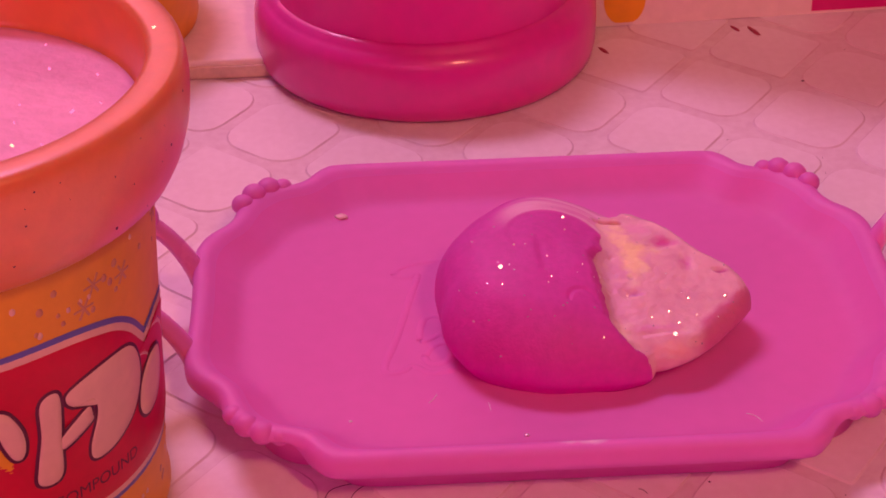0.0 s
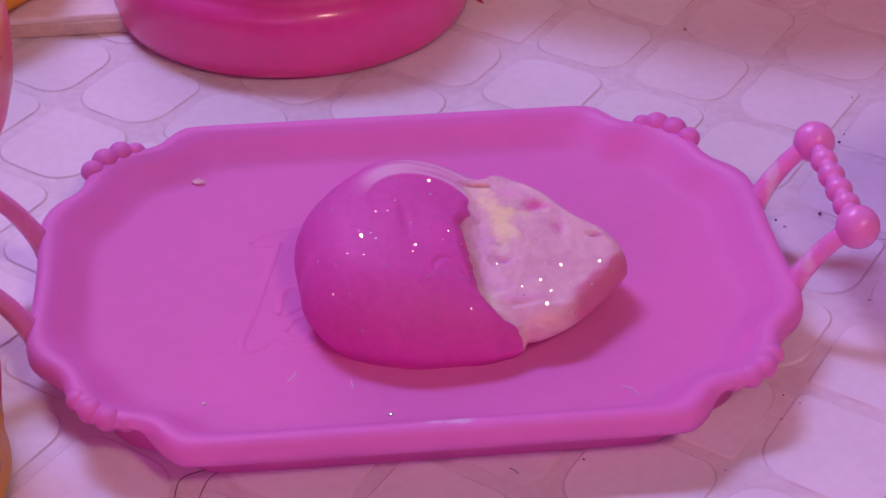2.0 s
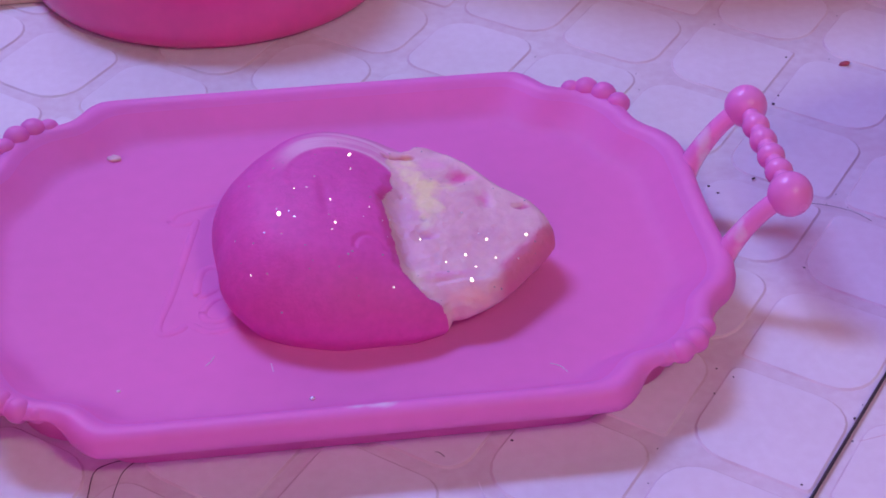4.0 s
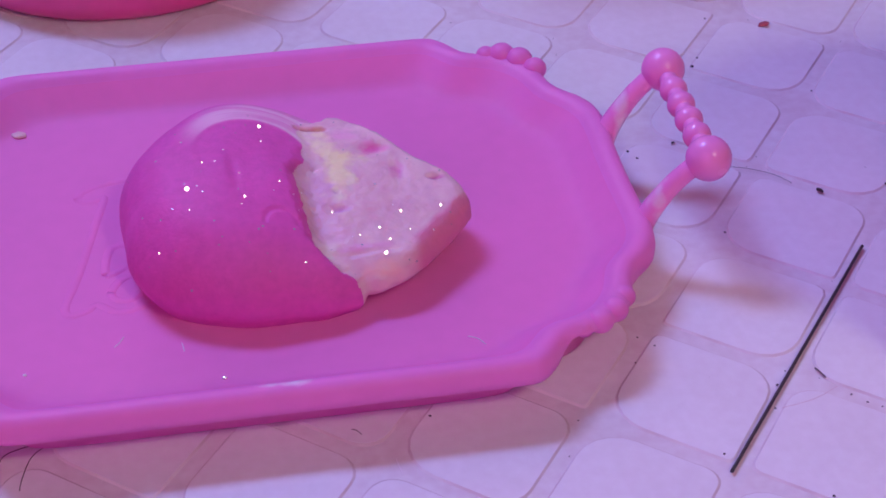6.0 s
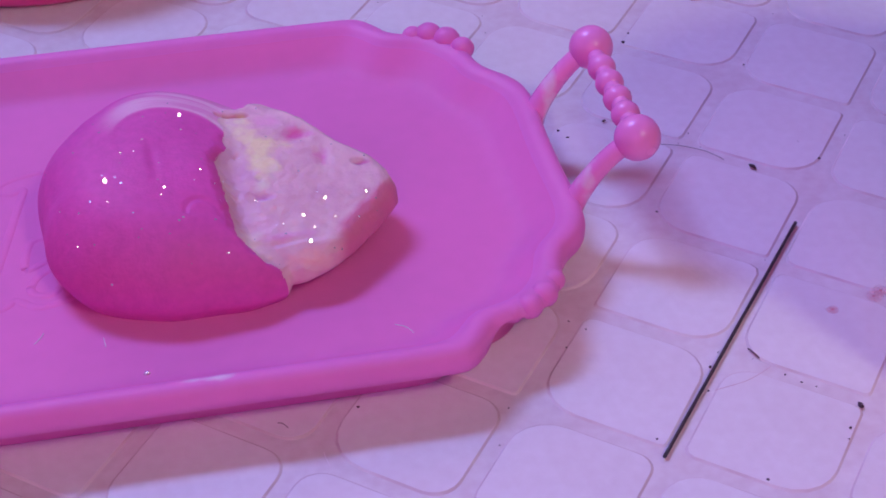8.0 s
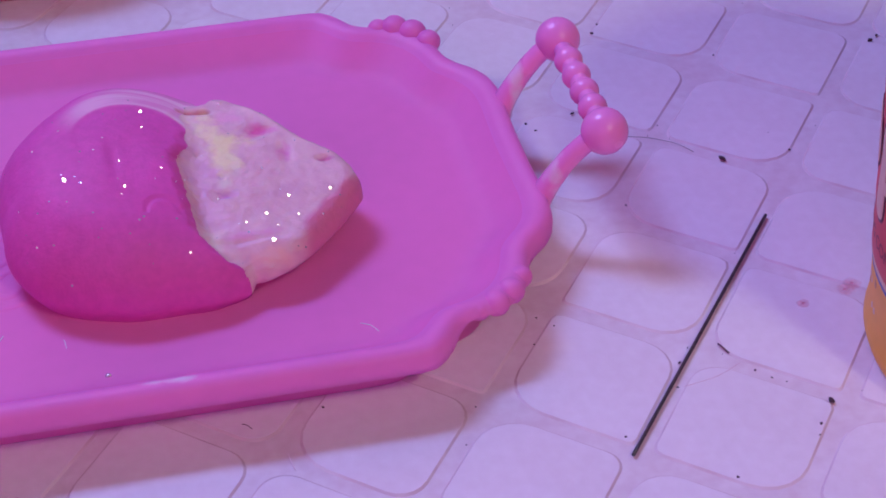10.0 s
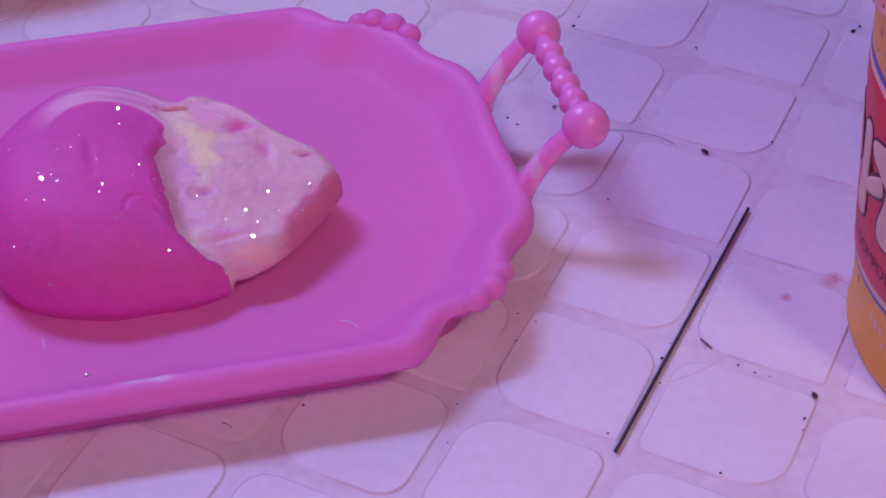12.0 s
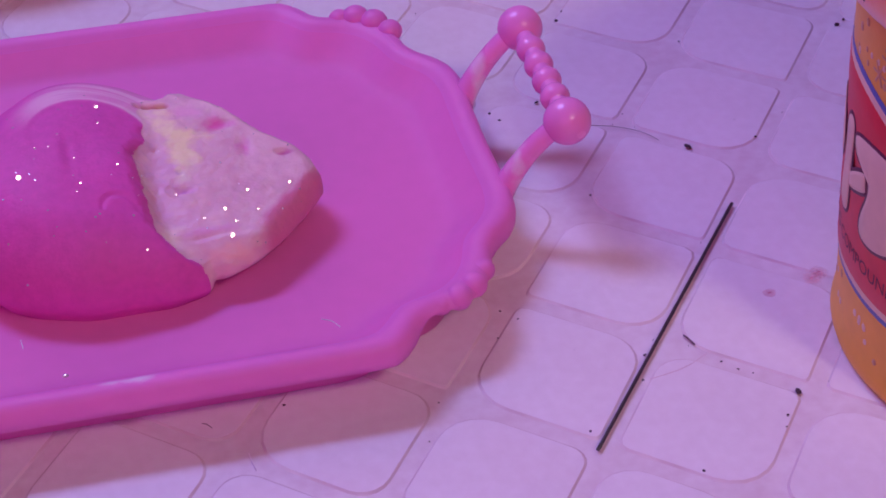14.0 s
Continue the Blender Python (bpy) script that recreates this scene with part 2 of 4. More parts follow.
RED = mat("red_print", (0.68, 0.035, 0.05), 0.42, 0.08, 400, 60, 0.03, 900)
CREAM = mat("cream_print", (0.78, 0.58, 0.42), 0.45, 0.05, 400, 60, 0.0)
BLUE = mat("blue_print", (0.10, 0.14, 0.42), 0.45, 0.05, 400, 60, 0.0)
DARK = mat("dark_print", (0.12, 0.02, 0.05), 0.5, 0.05, 400, 60, 0.0)
MAUVE = mat("mauve_print", (0.64, 0.35, 0.18), 0.45, 0.08, 400, 60, 0.0)
CUP = mat("magenta_cup", (0.88, 0.065, 0.35), 0.42, 0.05, 300, 40, 0.05, 500, sss=0.15, sss_r=0.003, coat=0.6)
BOARD = mat("cream_card", (0.84, 0.76, 0.66), 0.6, 0.06, 300, 20, 0.1, 500)
KRAFT = mat("brown_card_edge", (0.74, 0.58, 0.44), 0.7, 0.15, 400, 60, 0.1, 800)
MAGENTA = mat("magenta_print", (0.72, 0.05, 0.22), 0.45, 0.06, 300, 20, 0.05, 500)
WALL = mat("wall_paint", (0.55, 0.42, 0.46), 0.8, 0.04, 20, 2, 0.1, 60)
WOOD = mat("floor_wood", (0.34, 0.22, 0.14), 0.5, 0.15, 60, 4, 0.1, 80)

def part(name, bm, material, parent=None, label="", smooth=True):
    me = bpy.data.meshes.new(name)
    bm.to_mesh(me)
    bm.free()
    for m in material if isinstance(material, (list, tuple)) else [material]:
        me.materials.append(m)
    for p in me.polygons:
        p.use_smooth = smooth
    ob = new(name, me)
    if parent:
        ob.parent = parent
    if label:
        tagged(ob, label)
    return ob


def empty(name, x=0, y=0, z=0, turn=0, **tags):
    ob = new(name)
    ob.empty_display_size = 0.01
    ob.matrix_world = pose(x * MM, y * MM, z * MM, 0, 0, turn)
    return tagged(ob, **tags)


def rings(bm, loops, close_first=False, close_last=False, around=True):
    """Skin a list of equally long point loops."""
    vs = [[bm.verts.new(Vector(p) * MM) for p in lp] for lp in loops]
    n = len(vs[0])
    for a, b in zip(vs, vs[1:]):
        for k in range(n if around else n - 1):
            bm.faces.new((a[k], a[(k + 1) % n], b[(k + 1) % n], b[k]))
    if close_first:
        bm.faces.new(list(reversed(vs[0])))
    if close_last:
        bm.faces.new(vs[-1])
    return vs


def box(bm, x0, y0, z0, x1, y1, z1, bevel=0.0):
    r = bmesh.ops.create_cube(bm, size=1.0)
    for v in r["verts"]:
        v.co = Vector(((x0 + x1) / 2 + v.co.x * (x1 - x0), (y0 + y1) / 2 + v.co.y * (y1 - y0), (z0 + z1) / 2 + v.co.z * (z1 - z0))) * MM
    if bevel:
        es = list({e for v in r["verts"] for e in v.link_edges})
        bmesh.ops.bevel(bm, geom=es, offset=bevel * MM, segments=2, affect="EDGES", profile=0.5)


def lathe(bm, profile, n=72, first=False, last=False):
    rings(bm, [[(r * math.cos(2 * math.pi * k / n), r * math.sin(2 * math.pi * k / n), z) for k in range(n)] for r, z in profile], first, last)


def tube(bm, path, radius, n=12):
    """A round rod along a list of points; radius may be a list."""
    pts = [Vector(p) for p in path]
    loops = []
    for i, p in enumerate(pts):
        d = (pts[min(i + 1, len(pts) - 1)] - pts[max(i - 1, 0)]).normalized()
        side = d.cross(Vector((0, 0, 1)))
        side = side.normalized() if side.length > 1e-4 else Vector((1, 0, 0))
        up = side.cross(d)
        r = radius[i] if isinstance(radius, list) else radius
        ra, rb = r if isinstance(r, tuple) else (r, r)
        loops.append([p + side * ra * math.cos(2 * math.pi * k / n) + up * rb * math.sin(2 * math.pi * k / n) for k in range(n)])
    rings(bm, loops, True, True)


def ball(bm, c, r, n=20, squash=1.0):
    loops = []
    for i in range(1, n // 2):
        a = math.pi * i / (n // 2)
        loops.append([(c[0] + r * math.sin(a) * math.cos(2 * math.pi * k / n), c[1] + r * math.sin(a) * math.sin(2 * math.pi * k / n), c[2] - r * squash * math.cos(a)) for k in range(n)])
    rings(bm, loops, True, True)


def smooth_loop(pts, per=6):
    """A closed Catmull-Rom curve through the points."""
    out, n = [], len(pts)
    P = [Vector(p) for p in pts]
    for i in range(n):
        a, b, c, d = P[i - 1], P[i], P[(i + 1) % n], P[(i + 2) % n]
        for k in range(per):
            t = k / per
            out.append(0.5 * ((2 * b) + (c - a) * t + (2 * a - 5 * b + 4 * c - d) * t * t + (3 * b - a - 3 * c + d) * t ** 3))
    return out


# ---- the room round the table ----
def slab_thing(name, x0, y0, z0, x1, y1, z1, material, **tags):
    bm = bmesh.new()
    box(bm, x0, y0, z0, x1, y1, z1)
    return tagged(part(name, bm, material, smooth=False), **tags)


slab_thing("floor", -1300, -1300, -760, 1300, 1300, -730, WOOD, label="brown wooden floor of the room", category="floor", kind="structure")
slab_thing("ceiling", -1300, -1300, 1600, 1300, 1300, 1630, WALL, label="plain pale painted ceiling", category="ceiling", kind="structure")
slab_thing("wall_north", -1300, 1300, -730, 1300, 1340, 1600, WALL, label="plain pale painted wall", category="wall", kind="structure")
slab_thing("wall_south", -1300, -1340, -730, 1300, -1300, 1600, WALL, label="plain pale painted wall", category="wall", kind="structure")
slab_thing("wall_west", -1340, -1300, -730, -1300, 1300, 1600, WALL, label="plain pale painted wall", category="wall", kind="structure")
slab_thing("wall_east", 1300, -1300, -730, 1340, 1300, 1600, WALL, label="plain pale painted wall", category="wall", kind="structure")

# ---- the table ----
table = empty("table", 0, 0, 0, 0, label="table covered with a white vinyl sheet embossed with rounded tiles", category="table")
bm = bmesh.new()
box(bm, -450, -420, -25, 450, 420, -0.26, 2)
tabletop = part("tabletop", bm, SHEET, table, smooth=False)
for sx in (-1, 1):
    for sy in (-1, 1):
        bm = bmesh.new()
        box(bm, sx * 410 - 25, sy * 380 - 25, -730, sx * 410 + 25, sy * 380 + 25, -25, 3)
        part("leg", bm, WOOD, table, smooth=False)

# ---- the tray ----
TRAY_C, TRAY_TURN, TRAY_FLOOR = (2.2, -7.4), -0.8, 5.8
QUARTER = [(0, 47.9), (14, 47.9), (28, 47.9), (37.5, 47.8), (40.3, 46.8), (42.4, 44.5), (44.2, 42.0), (47.0, 40.6), (50.3, 39.9),
           (53.6, 37.9), (56.0, 34.8), (57.3, 31.4), (58.0, 28.6), (59.6, 25.9), (62.3, 23.1), (64.2, 19.5), (64.8, 14.5), (64.5, 7.0)]


def step(a, b, x):
    t = min(max((x - a) / (b - a), 0), 1)
    return t * t * (3 - 2 * t)


def tray_outline():
    q = QUARTER
    q = [(x, y * 1.022) for x, y in q]
    pts = [(x, y) for x, y in q] + [(64.4, 0)] + [(x, -y) for x, y in reversed(q)]
    pts += [(-x, -y) for x, y in q[1:]] + [(-64.4, 0)] + [(-x, y) for x, y in reversed(q[1:])]
    return [(p.x, p.y) for p in smooth_loop([(x, y, 0) for x, y in pts], 5)]


def inset(loop, d, soft=2):
    """The loop drawn in by d on all sides, then eased."""
    n = len(loop)
    out = [Vector((x * (1 - d / 64.5), y * (1 - d / 47.9))) for x, y in loop]
    for _ in range(soft):
        out = [(out[i - 1] + out[i] * 2 + out[(i + 1) % n]) / 4 for i in range(n)]
    return [(p.x, p.y) for p in out]


def build_tray():
    tray = empty("toy_tray", TRAY_C[0], TRAY_C[1], 0, TRAY_TURN,
                 label="shallow hot pink plastic toy tray with beaded corners and two handles", category="tray")
    o = tray_outline()

    def ring(d, z):
        # the lip is cut higher under the beads
        def lift(x):
            return max(10.0 - z, 0) * 0.8 * step(43.0, 46.0, abs(x)) * (1 - step(56.5, 59.0, abs(x))) if d < 2.5 else 0
        return [(x, y, z + lift(x)) for x, y in inset(o, d, int(1 + d * 1.2 + (min(d, 10) / 9) ** 2 * 26))]

    section = [(0.3, 7.05), (-0.1, 7.25), (-0.15, 8.6), (0.1, 9.8), (0.6, 10.6), (1.3, 11.0), (2.2, 11.0), (3.0, 10.7), (3.5, 10.3),
               (4.2, 9.75), (6.0, 8.2), (7.8, 6.75), (8.8, 6.15), (9.8, 5.88), (11.0, TRAY_FLOOR), (12.0, TRAY_FLOOR)]
    under = [(12.0, 4.5), (9.8, 4.5), (8.6, 4.7), (7.4, 5.6), (6.2, 6.7), (4.8, 7.8), (3.6, 8.7), (2.2, 9.3), (1.4, 8.7), (1.0, 6.8)]
    loops = [ring(d, z) for d, z in section + under]
    bm = bmesh.new()
    vs = [[bm.verts.new(Vector(p) * MM) for p in lp] for lp in loops]
    n = len(o)
    k0 = len(section)
    for i in range(len(vs)):
        j = (i + 1) % len(vs)
        if i == k0 - 1:
            continue
        for k in range(n):
            f = bm.faces.new((vs[i][k], vs[j][k], vs[j][(k + 1) % n], vs[i][(k + 1) % n]))
            f.material_index = 1 if i < 9 or i > k0 + 3 else 0
    for edge in (vs[k0 - 1], vs[k0]):
        last = edge
        for sc in (0.85, 0.65, 0.45, 0.25, 0.08):
            nxt = [bm.verts.new((v.co.x * sc, v.co.y * sc, v.co.z)) for v in edge]
            for k in range(n):
                bm.faces.new((last[k], nxt[k], nxt[(k + 1) % n], last[(k + 1) % n]))
            last = nxt
        bm.faces.new(last)
    bmesh.ops.recalc_face_normals(bm, faces=bm.faces)
    part("dish", bm, [PINK, RIM], tray)
    bm = bmesh.new()
    lo = [[(x, y, z) for x, y in inset(o, d, 12)] for d, z in ((6.5, 6.6), (6.2, 0.3), (6.5, 0.0), (7.9, 0.0), (8.3, 5.4))]
    rings(bm, lo + lo[:1])
    bmesh.ops.recalc_face_normals(bm, faces=bm.faces)
    part("foot_rim", bm, PINK, tray)
    # beads on the four corners, fused into the rim
    for sx in (-1, 1):
        for sy in (-1, 1):
            for x, y, r, z in ((48.3, 39.8, 1.9, 10.2), (51.1, 39.0, 2.45, 10.5), (53.9, 36.7, 2.5, 10.5), (56.1, 33.5, 2.2, 10.3)):
                bm = bmesh.new()
                ball(bm, (sx * (x - 0.5 * (sy < 0)), sy * (y + 0.9 - 0.9 * (sy < 0)), z - 0.7 * (sy < 0)), r * (0.86 if sy < 0 else 1.0), 20, 0.9)
                part("bead", bm, RIM, tray)
    for sx in (-1, 1):
        mid, hx, hz = -0.1 if sx > 0 else 0.0, 74.0, 20.3
        bm = bmesh.new()
        tube(bm, [(sx * hx, mid + 13.0 * k / 6, hz) for k in range(-6, 7)], 1.6, 14)
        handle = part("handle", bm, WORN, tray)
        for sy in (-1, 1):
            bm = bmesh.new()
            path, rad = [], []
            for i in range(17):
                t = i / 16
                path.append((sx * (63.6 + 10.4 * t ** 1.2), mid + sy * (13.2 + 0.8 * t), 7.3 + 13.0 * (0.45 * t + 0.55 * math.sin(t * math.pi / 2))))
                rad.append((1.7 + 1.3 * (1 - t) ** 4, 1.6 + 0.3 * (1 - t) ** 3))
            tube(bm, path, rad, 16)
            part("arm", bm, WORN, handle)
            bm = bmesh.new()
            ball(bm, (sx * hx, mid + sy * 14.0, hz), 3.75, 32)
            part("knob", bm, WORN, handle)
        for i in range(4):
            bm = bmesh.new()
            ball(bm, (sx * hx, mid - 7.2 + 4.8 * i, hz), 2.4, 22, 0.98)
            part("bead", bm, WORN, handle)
    # raised curling outlines on the floor of the dish
    def raised(pts):
        bm = bmesh.new()
        lp = smooth_loop([(x - TRAY_C[0], y - TRAY_C[1] - 3.4, TRAY_FLOOR - 0.34) for x, y in pts], 5)
        tube(bm, lp + lp[:1], [(1.05, 0.5)] * (len(lp) + 1), 10)
        part("raised_line", bm, PINK, tray)
    raised([(-25.0, 9.6), (-23.5, 12.2), (-18.0, 14.0), (-12.0, 13.6), (-8, 8), (-12, 0), (-15, -5), (-11, -12), (-13, -20), (-19, -22.6), (-22.6, -20.2), (-24.4, -21.6),
            (-27.0, -22.2), (-27.6, -19.6), (-25.4, -12.0), (-22.2, 2.0), (-20.6, 9.4), (-22.6, 8.6)])
    raised([(-21.0, -12.6), (-20.2, -6.0), (-17.4, -5.0), (-15.4, -8.6), (-17.4, -10.6)])
    raised([(-20.4, -17.4), (-18.6, -14.2), (-16.0, -13.6), (-15.0, -16.6), (-17.2, -19.6), (-19.6, -19.4)])
    return tray


build_tray()

# ---- the dough ----
DOUGH_R = [29.0, 24.9, 22.9, 22.0, 21.6, 22.0, 22.9, 24.0, 25.2, 25.9, 26.6, 27.0, 26.9, 26.3, 26.2, 26.2, 26.6, 26.6,
           26.1, 26.0, 26.9, 27.2, 27.3, 26.4, 25.3, 24.6, 23.6, 23.2, 23.6, 23.6, 24.2, 25.7, 26.6, 27.5, 29.1, 30.7]
SEAM = [(24.0, 8.6), (17.0, 4.2), (13.1, 2.0), (12.0, -1.4), (12.7, -6.0), (11.8, -9.9), (10.1, -13.5), (10.4, -18.5), (10.7, -24.6), (11.3, -28.9), (14.2, -31.6), (17.2, -32.8), (18.2, -34.2), (18.6, -36.5)]


def periodic(values, u):
    m = len(values)
    u = u % 1.0 * m
    i, t = int(u), u - int(u)
    a, b, c, d = values[i - 1], values[i % m], values[(i + 1) % m], values[(i + 2) % m]
    return 0.5 * (2 * b + (c - a) * t + (2 * a - 5 * b + 4 * c - d) * t * t + (3 * b - a - 3 * c + d) * t ** 3)


def cream_edge(x, y):
    """How far, in millimetres, a place lies on the cream side of the seam."""
    y += 0.5 * noise.noise(Vector((x * 0.5, y * 0.5, 9)))
    xs = SEAM[0][0] if y > SEAM[0][1] else SEAM[-1][0]
    for (x0, y0), (x1, y1) in zip(SEAM, SEAM[1:]):
        if y0 >= y > y1:
            xs = x0 + (x1 - x0) * (y0 - y) / (y0 - y1)
    xs += 0.45 * noise.noise(Vector((x * 0.35, y * 0.35, 4))) + 0.25 * noise.noise(Vector((x * 1.1, y * 1.1, 2)))
    return x - xs


def build_dough():
    d = empty("dough_lump", 0, 0, TRAY_FLOOR, 0, label="folded lump of glittery magenta and cream dough on the tray", category="dough")
    cx, cy, n, rows = 8.0, -12.5, 600, 190

    def bell(x, y, px, py, rx, ry):
        return math.exp(-((x - px) / rx) ** 2 - ((y - py) / ry) ** 2)

    def top(x, y):
        dome = 18.7 - (0.012 if x > -6 else 0.004) * (x + 6) ** 2 - (0.0018 if y > -14 else 0.009) * (y + 14) ** 2
        # the curled tongue in the middle lies a little lower, with two soft dents
        q = math.hypot(x - 4.2, y + 9.2)
        dome -= 0.18 * (1 - step(8.4, 9.9, q)) * step(-17, -11, y)
        dome -= 0.30 * bell(x, y, 0.5, -15.5, 0.9, 4.5) + 0.45 * bell(x, y, 2.8, -14.5, 2.6, 5.0)
        if y > -27.0:
            dome -= 0.25 * math.exp(-((math.hypot(x - 6.6, (y + 27.0) / 1.1) - 2.6) / 0.45) ** 2) * step(-5.0, 0.0, x - 5.6 + (y + 27.0) * 0.5)
        wedge = 14.4 - 0.03 * (x - 11) + 0.175 * (y - 1)
        for px, py, rx, ry, dep in ((16.6, -15.4, 0.7, 0.7, 0.15), (18.7, -14.4, 0.6, 1.4, 0.15), (16.6, -19.4, 1.2, 0.7, 0.5), (13.5, -10.4, 0.5, 0.5, 0.5), (24.0, -6.0, 2.2, 1.3, 0.7),
                                    (27.4, -11.6, 1.0, 2.0, 0.5), (13.7, -14.5, 1.6, 1.8, 0.12), (19.5, -28.8, 4.5, 0.45, 0.35), (33.0, -13.6, 1.0, 0.5, 0.6)):
            wedge -= dep * bell(x, y, px, py, rx, ry)
        wedge -= 0.7 * bell(x, y, 19.0, 1.5, 7.0, 3.5)
        m = step(-2.0, 2.8, cream_edge(x, y))
        cleft = 1.3 * math.exp(-((y - 0.6 + 0.12 * (x - 14)) / 0.5) ** 2) * step(11.4, 12.6, x) * (1 - step(15.5, 18, x))
        return dome * (1 - m) + wedge * m - cleft

    loops = []
    for i in range(rows + 1):
        q = i / rows
        loop = []
        for k in range(n):
            an = 2 * math.pi * k / n
            deg = math.degrees(an)
            r = periodic(DOUGH_R, k / n) - 0.8 * math.exp(-((deg - 298.5) / 2.5) ** 2)
            pale = step(296, 311, deg) if deg > 200 else 1 - step(38, 80, deg)
            flat = pale * (0.5 + 0.5 * step(303, 315, deg)) if deg > 200 else pale
            # the cut end of the cream side hangs over the tray
            over = step(293, 300, deg) * (1 - step(345, 359, deg))
            edge, under = 0.38 - 0.26 * flat - 0.03 * over, 0.92 - 0.10 * pale - 0.12 * over
            h0, h1 = 0.30 + 0.12 * pale + 0.16 * over, 0.94 + 0.04 * pale
            if q < 0.12:
                a = q / 0.12
                sc, h = under + (1 - under) * math.sin(a * math.pi / 2), h0 * a
            elif q < 0.5:
                a = (q - 0.12) / 0.38 * math.pi / 2
                sc, h = 1 - edge * (1 - math.cos(a)), h0 + (h1 - h0) * math.sin(a)
            else:
                a = (q - 0.5) / 0.5
                sc, h = (1 - edge) * (1 - a), h1 + (1 - h1) * math.sin(a * math.pi / 2)
            sc = max(sc, 0.006)
            x, y = cx + r * sc * math.cos(an), cy + r * sc * math.sin(an)
            p = Vector((x, y, max(top(x, y), 0.8) * h))
            w = 0.4 * noise.noise(p * 0.09 + Vector((3.1, 0, 0))) + 0.08 * noise.noise(p * 0.3)
            rough = 0.22 * noise.noise(p * 0.22) + 0.14 * noise.noise(p * 0.8) + 0.05 * noise.noise(p * 2.2) - 0.22 * step(0.42, 0.62, noise.noise(p * 0.34 + Vector((7, 7, 0)))) - 0.15
            w += step(-0.6, 0.9, cream_edge(x, y)) * rough
            out = Vector((math.cos(an), math.sin(an), 0)) * (1 - q) + Vector((0, 0, 1)) * q
            p += out * w * min(q / 0.1, 1)
            p.z = max(p.z, 0.0)
            loop.append(p)
        loops.append(loop)

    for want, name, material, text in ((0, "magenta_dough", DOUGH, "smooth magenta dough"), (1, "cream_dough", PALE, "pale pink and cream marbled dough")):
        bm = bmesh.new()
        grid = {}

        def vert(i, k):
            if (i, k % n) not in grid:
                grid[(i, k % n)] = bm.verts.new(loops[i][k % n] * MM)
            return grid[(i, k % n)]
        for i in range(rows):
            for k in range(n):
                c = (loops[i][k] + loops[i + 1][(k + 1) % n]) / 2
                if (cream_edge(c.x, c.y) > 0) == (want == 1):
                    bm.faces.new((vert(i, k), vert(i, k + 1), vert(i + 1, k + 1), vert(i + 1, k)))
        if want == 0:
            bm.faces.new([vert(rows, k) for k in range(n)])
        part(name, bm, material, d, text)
    # glitter: dull flakes all over, and some that catch the light
    rg = random.Random(11)
    bm = bmesh.new()

    def flake(o, nrm, size):
        tan = nrm.cross(Vector((1.0, rg.uniform(-0.5, 0.5), 0.1))).normalized()
        bit = nrm.cross(tan)
        bm.faces.new([bm.verts.new((o + (tan * math.cos(j * math.pi / 3) + bit * math.sin(j * math.pi / 3)) * size) * MM) for j in range(6)])

    made = 0
    while made < 85:
        i, k = rg.randrange(36, rows - 1), rg.randrange(n)
        if rg.random() > math.hypot(loops[i][k].x - cx, loops[i][k].y - cy) / 26:
            continue
        a, b, c = loops[i][k], loops[i][(k + 1) % n], loops[i + 1][k]
        nrm = (b - a).cross(c - a).normalized()
        nrm = nrm if nrm.z > 0 else -nrm
        flake(a + nrm * 0.05, nrm, rg.choice((0.09, 0.12, 0.14, 0.17, 0.2)))
        made += 1
    bright = ((-7.2, -19.5, 0.50), (5.9, -1.9, 0.40), (22.1, -29.9, 0.46), (5.6, -6.9, 0.22), (-4.1, -13.4, 0.22), (1.5, -22.3, 0.26), (7.4, -18.2, 0.20), (1.4, -16.5, 0.16), (-12.5, -27.5, 0.22),
              (21.9, -24.2, 0.32), (26.1, -21.1, 0.30), (32.6, -20.4, 0.30), (15.2, -19.9, 0.26), (18.7, -25.5, 0.2), (23.3, -27.2, 0.2), (27.0, -25.0, 0.2), (0.9, -23.8, 0.15), (-7.2, -24.3, 0.15))
    for x, y, size in bright:
        i, k = min(((i, k) for i in range(24, rows, 2) for k in range(0, n, 2)), key=lambda q: math.hypot(loops[q[0]][q[1]].x - x, loops[q[0]][q[1]].y - y))
        loose = 0.015 if size > 0.28 else 0.07
        tilt = Vector((0.09 + (15 - x) * 0.0018 + rg.uniform(-loose, loose), -0.72 - (y + 25) * 0.0008 + rg.uniform(-loose, loose), 0.69)).normalized()
        flake(loops[i][k] + Vector((0, -0.1, 0.22)), tilt, size * 0.78)
    tagged(part("glitter", bm, GLITTER, d, smooth=False), "silver glitter flakes", kind="stuff")
    return d


build_dough()

# ---- cans ----
CAN_R0, CAN_R1 = 31.5, 34.6


def can_r(z):
    return CAN_R0 + (CAN_R1 - CAN_R0) * z / 62


def wrap(bm, outline, lift, fan=(1.0, 0.985, 0.75, 0.5, 0.25, 0.02)):
    """A filled patch round a can, from an outline in degrees and millimetres of height; thin, with an edge."""
    ca = sum(p[0] for p in outline) / len(outline)
    cz = sum(p[1] for p in outline) / len(outline)
    loops = []
    for sc in fan:
        loop = []
        for a, z in outline:
            a, z = radians(ca + (a - ca) * sc), cz + (z - cz) * sc
            r = can_r(z) + (lift if sc < 1 else lift - 0.12)
            loop.append((r * math.cos(a), r * math.sin(a), z))
        loops.append(loop)
    rings(bm, loops, False, True)


